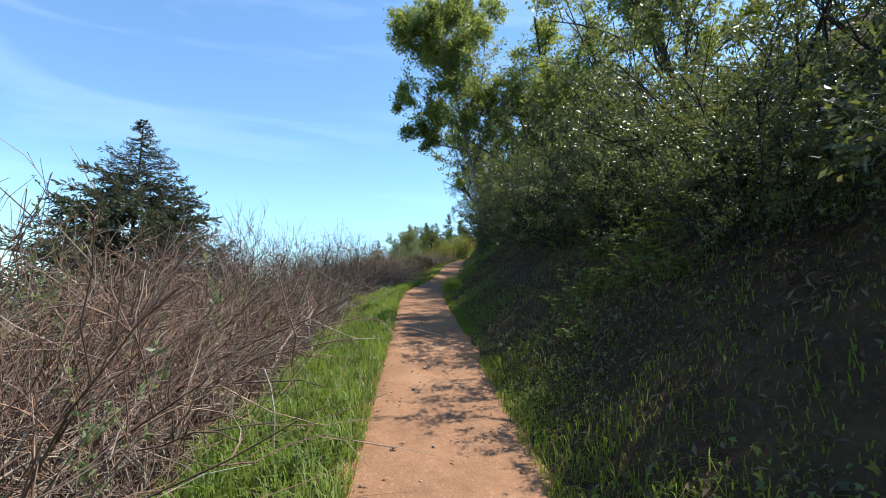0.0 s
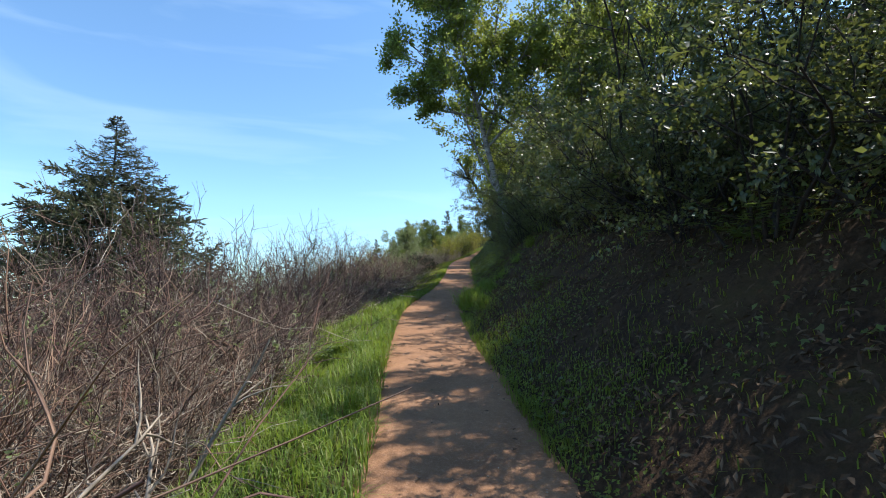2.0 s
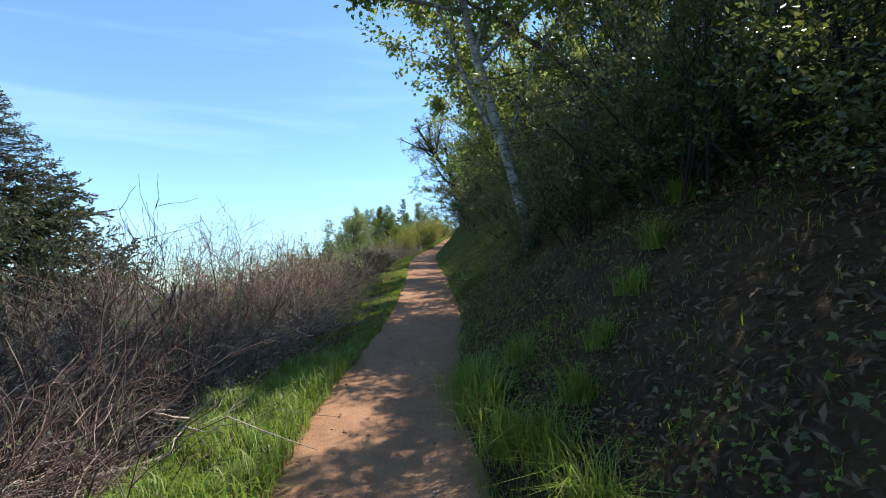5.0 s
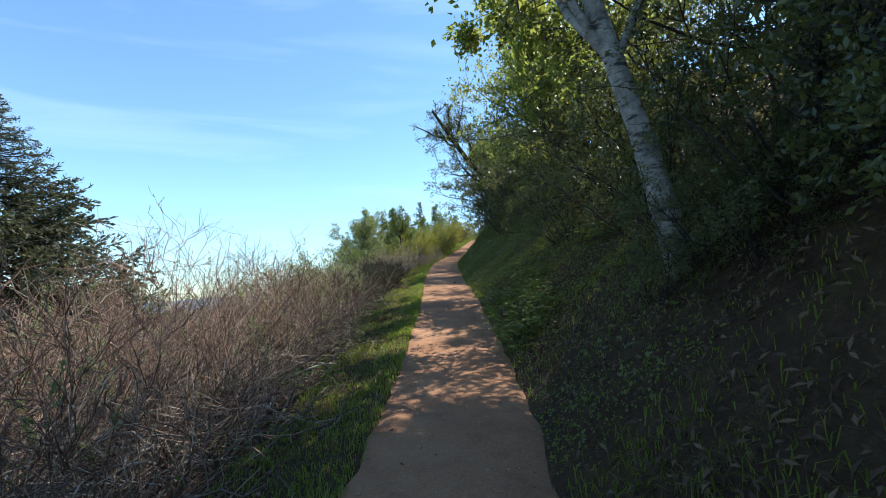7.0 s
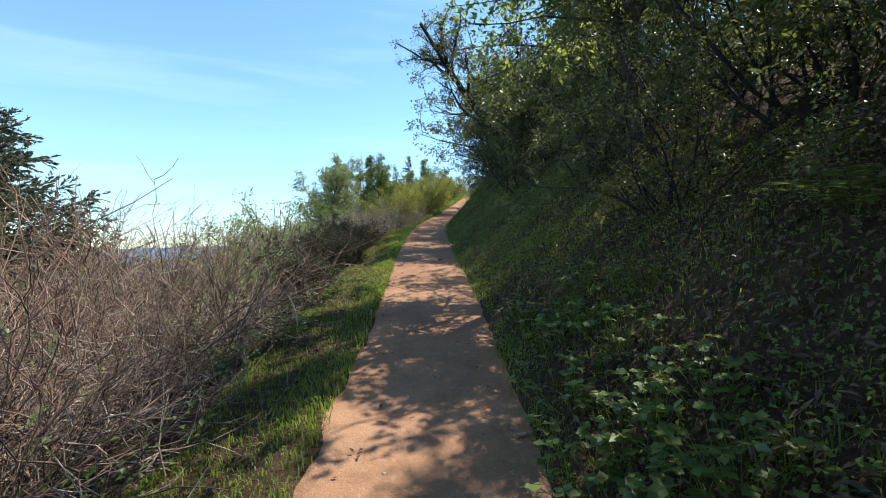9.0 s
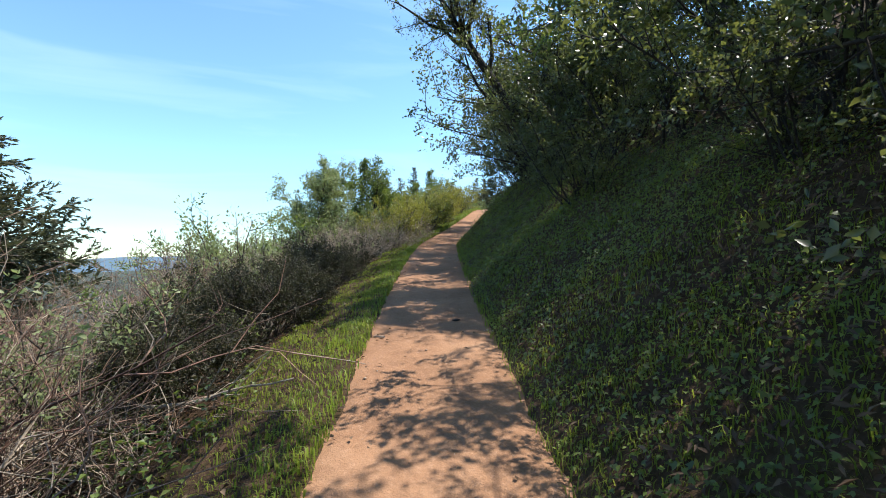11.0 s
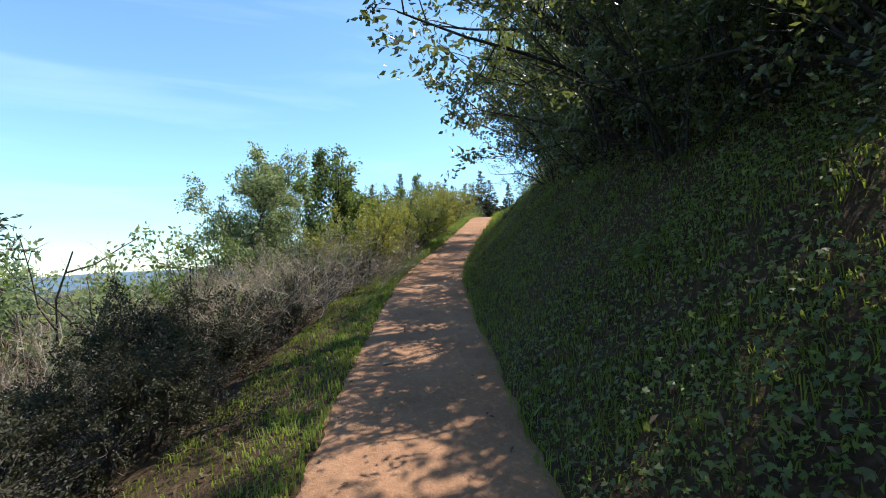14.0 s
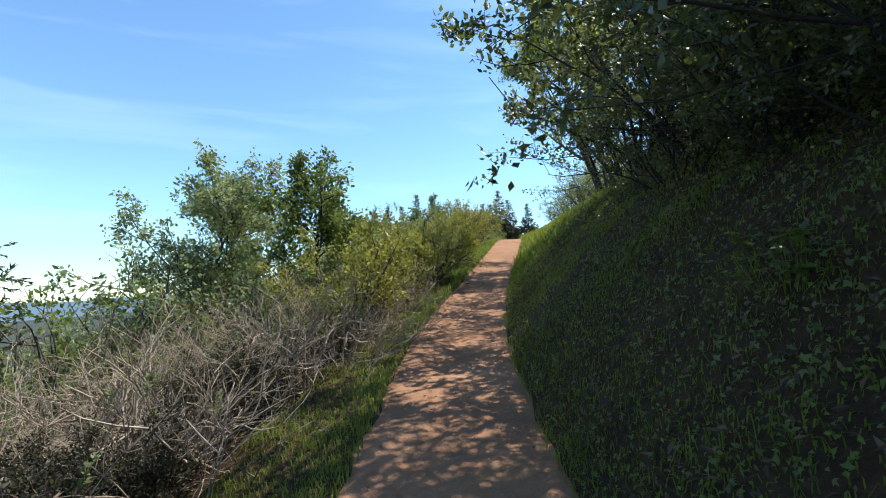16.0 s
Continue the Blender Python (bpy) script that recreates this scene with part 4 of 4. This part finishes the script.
forbs = [leafy_plant(300 + i) for i in range(2)]
plant(forbs, [(0.91, 18.24, 0, 0.78), (1.04, 18.72, 50, 0.7), (1.44, 19.68, 90, 0.78), (1.3, 20.4, 20, 0.86), (1.64, 20.76, 140, 0.78), (1.21, 21.12, 200, 0.7), (1.2, 19.1, 10, 0.85), (1.5, 19.0, 130, 0.8), (1.1, 19.6, 220, 0.8), (1.82, 20.16, 260, 0.62), (-1.35, 21.9, 30, 0.75), (-1.55, 21.5, 130, 0.7), (-1.25, 22.3, 210, 0.65), (-1.72, 22.1, 300, 0.8), (-0.85, 2.7, 20, 0.4), (-1.05, 3.1, 100, 0.4), (-0.8, 3.6, 210, 0.35), (-1.2, 4.2, 300, 0.4), (-0.95, 5.0, 60, 0.35), (-1.3, 6.1, 160, 0.4), (-1.2, 7.9, 10, 0.4), (0.95, 18.5, 70, 0.85), (1.15, 18.2, 160, 0.8), (1.3, 18.6, 280, 0.8), (0.98, 19.0, 330, 0.8), (1.17, 3.84, 10, 0.5), (1.7, 4.0, 40, 0.8), (2.0, 4.3, 140, 0.9), (1.55, 4.7, 240, 0.8), (2.2, 4.8, 310, 0.9), (1.3, 4.5, 80, 0.7), (1.8, 3.5, 180, 0.7), (2.4, 4.2, 20, 0.8), (1.9, 5.4, 100, 0.8), (1.55, 4.44, 100, 0.55), (1.32, 5.16, 200, 0.45), (1.84, 5.28, 300, 0.5), (1.0, 10.08, 30, 0.62), (1.62, 27.12, 0, 0.7), (2.25, 29.04, 80, 0.7), (2.55, 31.68, 10, 0.78), (3.19, 35.04, 80, 0.86)])


def tuft(seed):
    rng = np.random.default_rng(seed)
    P = np.concatenate([rng.normal(size=(260, 2)) * 0.09, np.zeros((260, 1))], 1)
    return tagged(new("grass_tuft", raw_mesh("grass_tuft", *blades(rng, P, 0.4, 0.008, 1.2), GRASS)), "tall arching green grass tuft on the bank", "grass", "grass tufts")


tufts = [tuft(400), tuft(401)]
plant(tufts, [(0.40, 11.4, 0, 0.75), (0.24, 12.3, 60, 0.95), (0.22, 12.9, 120, 1.0), (0.38, 11.9, 30, 0.85), (0.2, 13.4, 200, 0.9), (0.62, 12.1, 10, 0.6), (0.85, 12.3, 200, 0.5), (1.15, 12.45, 140, 0.5), (1.45, 12.6, 80, 0.55), (1.8, 12.8, 20, 0.5), (0.55, 13.0, 270, 0.6), (-1.57, 9.72, 0, 0.8), (-1.95, 10.8, 50, 0.9), (-1.3, 7.2, 90, 0.55), (-1.5, 4.6, 20, 0.6), (-1.25, 5.8, 170, 0.5)])


def fern(seed):
    """Arching fronds with rows of leaflets."""
    rng = np.random.default_rng(seed)
    t = thing("fern", "green arching fern growing on the slope", "fern", "ferns")
    for i in range(9):
        a = i * 0.7 + rng.uniform(-0.2, 0.2)
        p = bent(rng, np.zeros((1, 3)), np.array([[np.cos(a) * 0.7, np.sin(a) * 0.7, 1.0]]), rng.uniform(0.4, 0.6), 8, 0.03, -0.16)
        P, D = along(rng, p, 44, 0.15)
        side = unit(np.cross(D, [[0, 0, 1.0]])) * np.where(np.arange(44) % 2, 1, -1)[:, None]
        V, F = joined([leaves(P, side + D * 0.3, 0.09, 0.02, rng, 0.1, np.array([[0, 0, 1.0]]))])
        part("frond", raw_mesh("frond", V, F, LEAF_SHRUB), t)
    return t


plant([fern(500)], [(-1.8, 9.6, 0, 0.9), (-2.04, 10.32, 60, 0.8), (1.94, 13.2, 20, 1.0), (2.15, 11.52, 90, 1.1), (2.33, 19.2, 50, 1.0), (1.83, 6.96, 200, 1.0)])


# ---- small things on the trail ----
def twig_on_trail(seed, length):
    rng = np.random.default_rng(seed)
    p = bent(rng, np.zeros((1, 3)), np.array([[1.0, 0, 0]]), length, 6, 0.12)
    p[:, :, 2] = 0.006
    return tagged(new("stick", raw_mesh("stick", *tubes(p, taper(p, 0.012, 0.006), 6), GREY_TWIG, True)), "short pale dry stick lying at the trail edge", "stick", "sticks on the trail")


def on_trail(u, y, turn, up=0.012):
    return pose(float(path_x(y)) + u, y, float(path_z(y)) + up, 6, 0, turn)


for i, (u, y, turn, length) in enumerate([(0.56, 26.9, 60, 0.28), (0.5, 19.6, 20, 0.18), (-0.45, 25.2, 150, 0.12), (0.4, 21.6, 80, 0.1), (-0.35, 30.0, 30, 0.1), (0.52, 30.6, 110, 0.14)]):
    twig_on_trail(600 + i, length).matrix_basis = on_trail(u, y, turn)
bm = bmesh.new()
bmesh.ops.create_icosphere(bm, subdivisions=3, radius=1)
for v in bm.verts:
    n = 1 + 0.25 * noise.noise(v.co * 2.2) + 0.1 * noise.noise(v.co * 6)
    v.co = Vector((v.co.x * 0.042 * n, v.co.y * 0.026 * n, v.co.z * 0.012 * n))
clod = bpy.data.meshes.new("clod")
bm.to_mesh(clod)
bm.free()
clod.materials.append(DARK_BARK)
tagged(new("clod", clod), "small flat dark brown clod on the trail", "clod").matrix_basis = on_trail(0.27, 25.75, 10, 0.012)


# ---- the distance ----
# Hill colour plus a flat emission that stands in for haze in the air
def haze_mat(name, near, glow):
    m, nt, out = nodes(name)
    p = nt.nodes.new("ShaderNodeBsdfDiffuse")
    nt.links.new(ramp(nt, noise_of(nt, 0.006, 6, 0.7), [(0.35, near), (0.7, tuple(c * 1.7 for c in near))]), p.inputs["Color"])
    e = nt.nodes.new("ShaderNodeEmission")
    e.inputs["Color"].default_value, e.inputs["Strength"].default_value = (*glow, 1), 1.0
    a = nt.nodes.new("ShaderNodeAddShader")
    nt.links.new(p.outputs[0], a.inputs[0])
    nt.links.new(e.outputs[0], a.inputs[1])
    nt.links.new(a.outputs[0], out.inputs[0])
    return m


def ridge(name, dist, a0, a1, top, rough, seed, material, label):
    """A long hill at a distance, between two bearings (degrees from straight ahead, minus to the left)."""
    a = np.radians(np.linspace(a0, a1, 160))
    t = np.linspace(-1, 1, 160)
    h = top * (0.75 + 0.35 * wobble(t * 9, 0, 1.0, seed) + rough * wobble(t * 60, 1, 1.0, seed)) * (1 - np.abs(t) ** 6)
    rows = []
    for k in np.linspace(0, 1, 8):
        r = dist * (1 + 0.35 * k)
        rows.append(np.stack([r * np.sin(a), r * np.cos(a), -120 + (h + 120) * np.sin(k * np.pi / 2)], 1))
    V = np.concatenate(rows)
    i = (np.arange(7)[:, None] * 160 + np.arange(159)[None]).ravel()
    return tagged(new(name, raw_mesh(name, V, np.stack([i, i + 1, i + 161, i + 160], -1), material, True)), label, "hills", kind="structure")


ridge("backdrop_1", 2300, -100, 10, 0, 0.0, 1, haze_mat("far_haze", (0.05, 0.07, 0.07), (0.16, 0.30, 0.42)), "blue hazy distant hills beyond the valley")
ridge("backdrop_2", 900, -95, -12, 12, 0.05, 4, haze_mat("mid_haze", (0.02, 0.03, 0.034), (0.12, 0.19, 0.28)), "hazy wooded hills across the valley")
ridge("backdrop_3", 320, -8, 50, 50, 0.03, 7, haze_mat("near_haze", (0.06, 0.07, 0.035), (0.012, 0.016, 0.016)), "brown-green hill rising behind the trail")
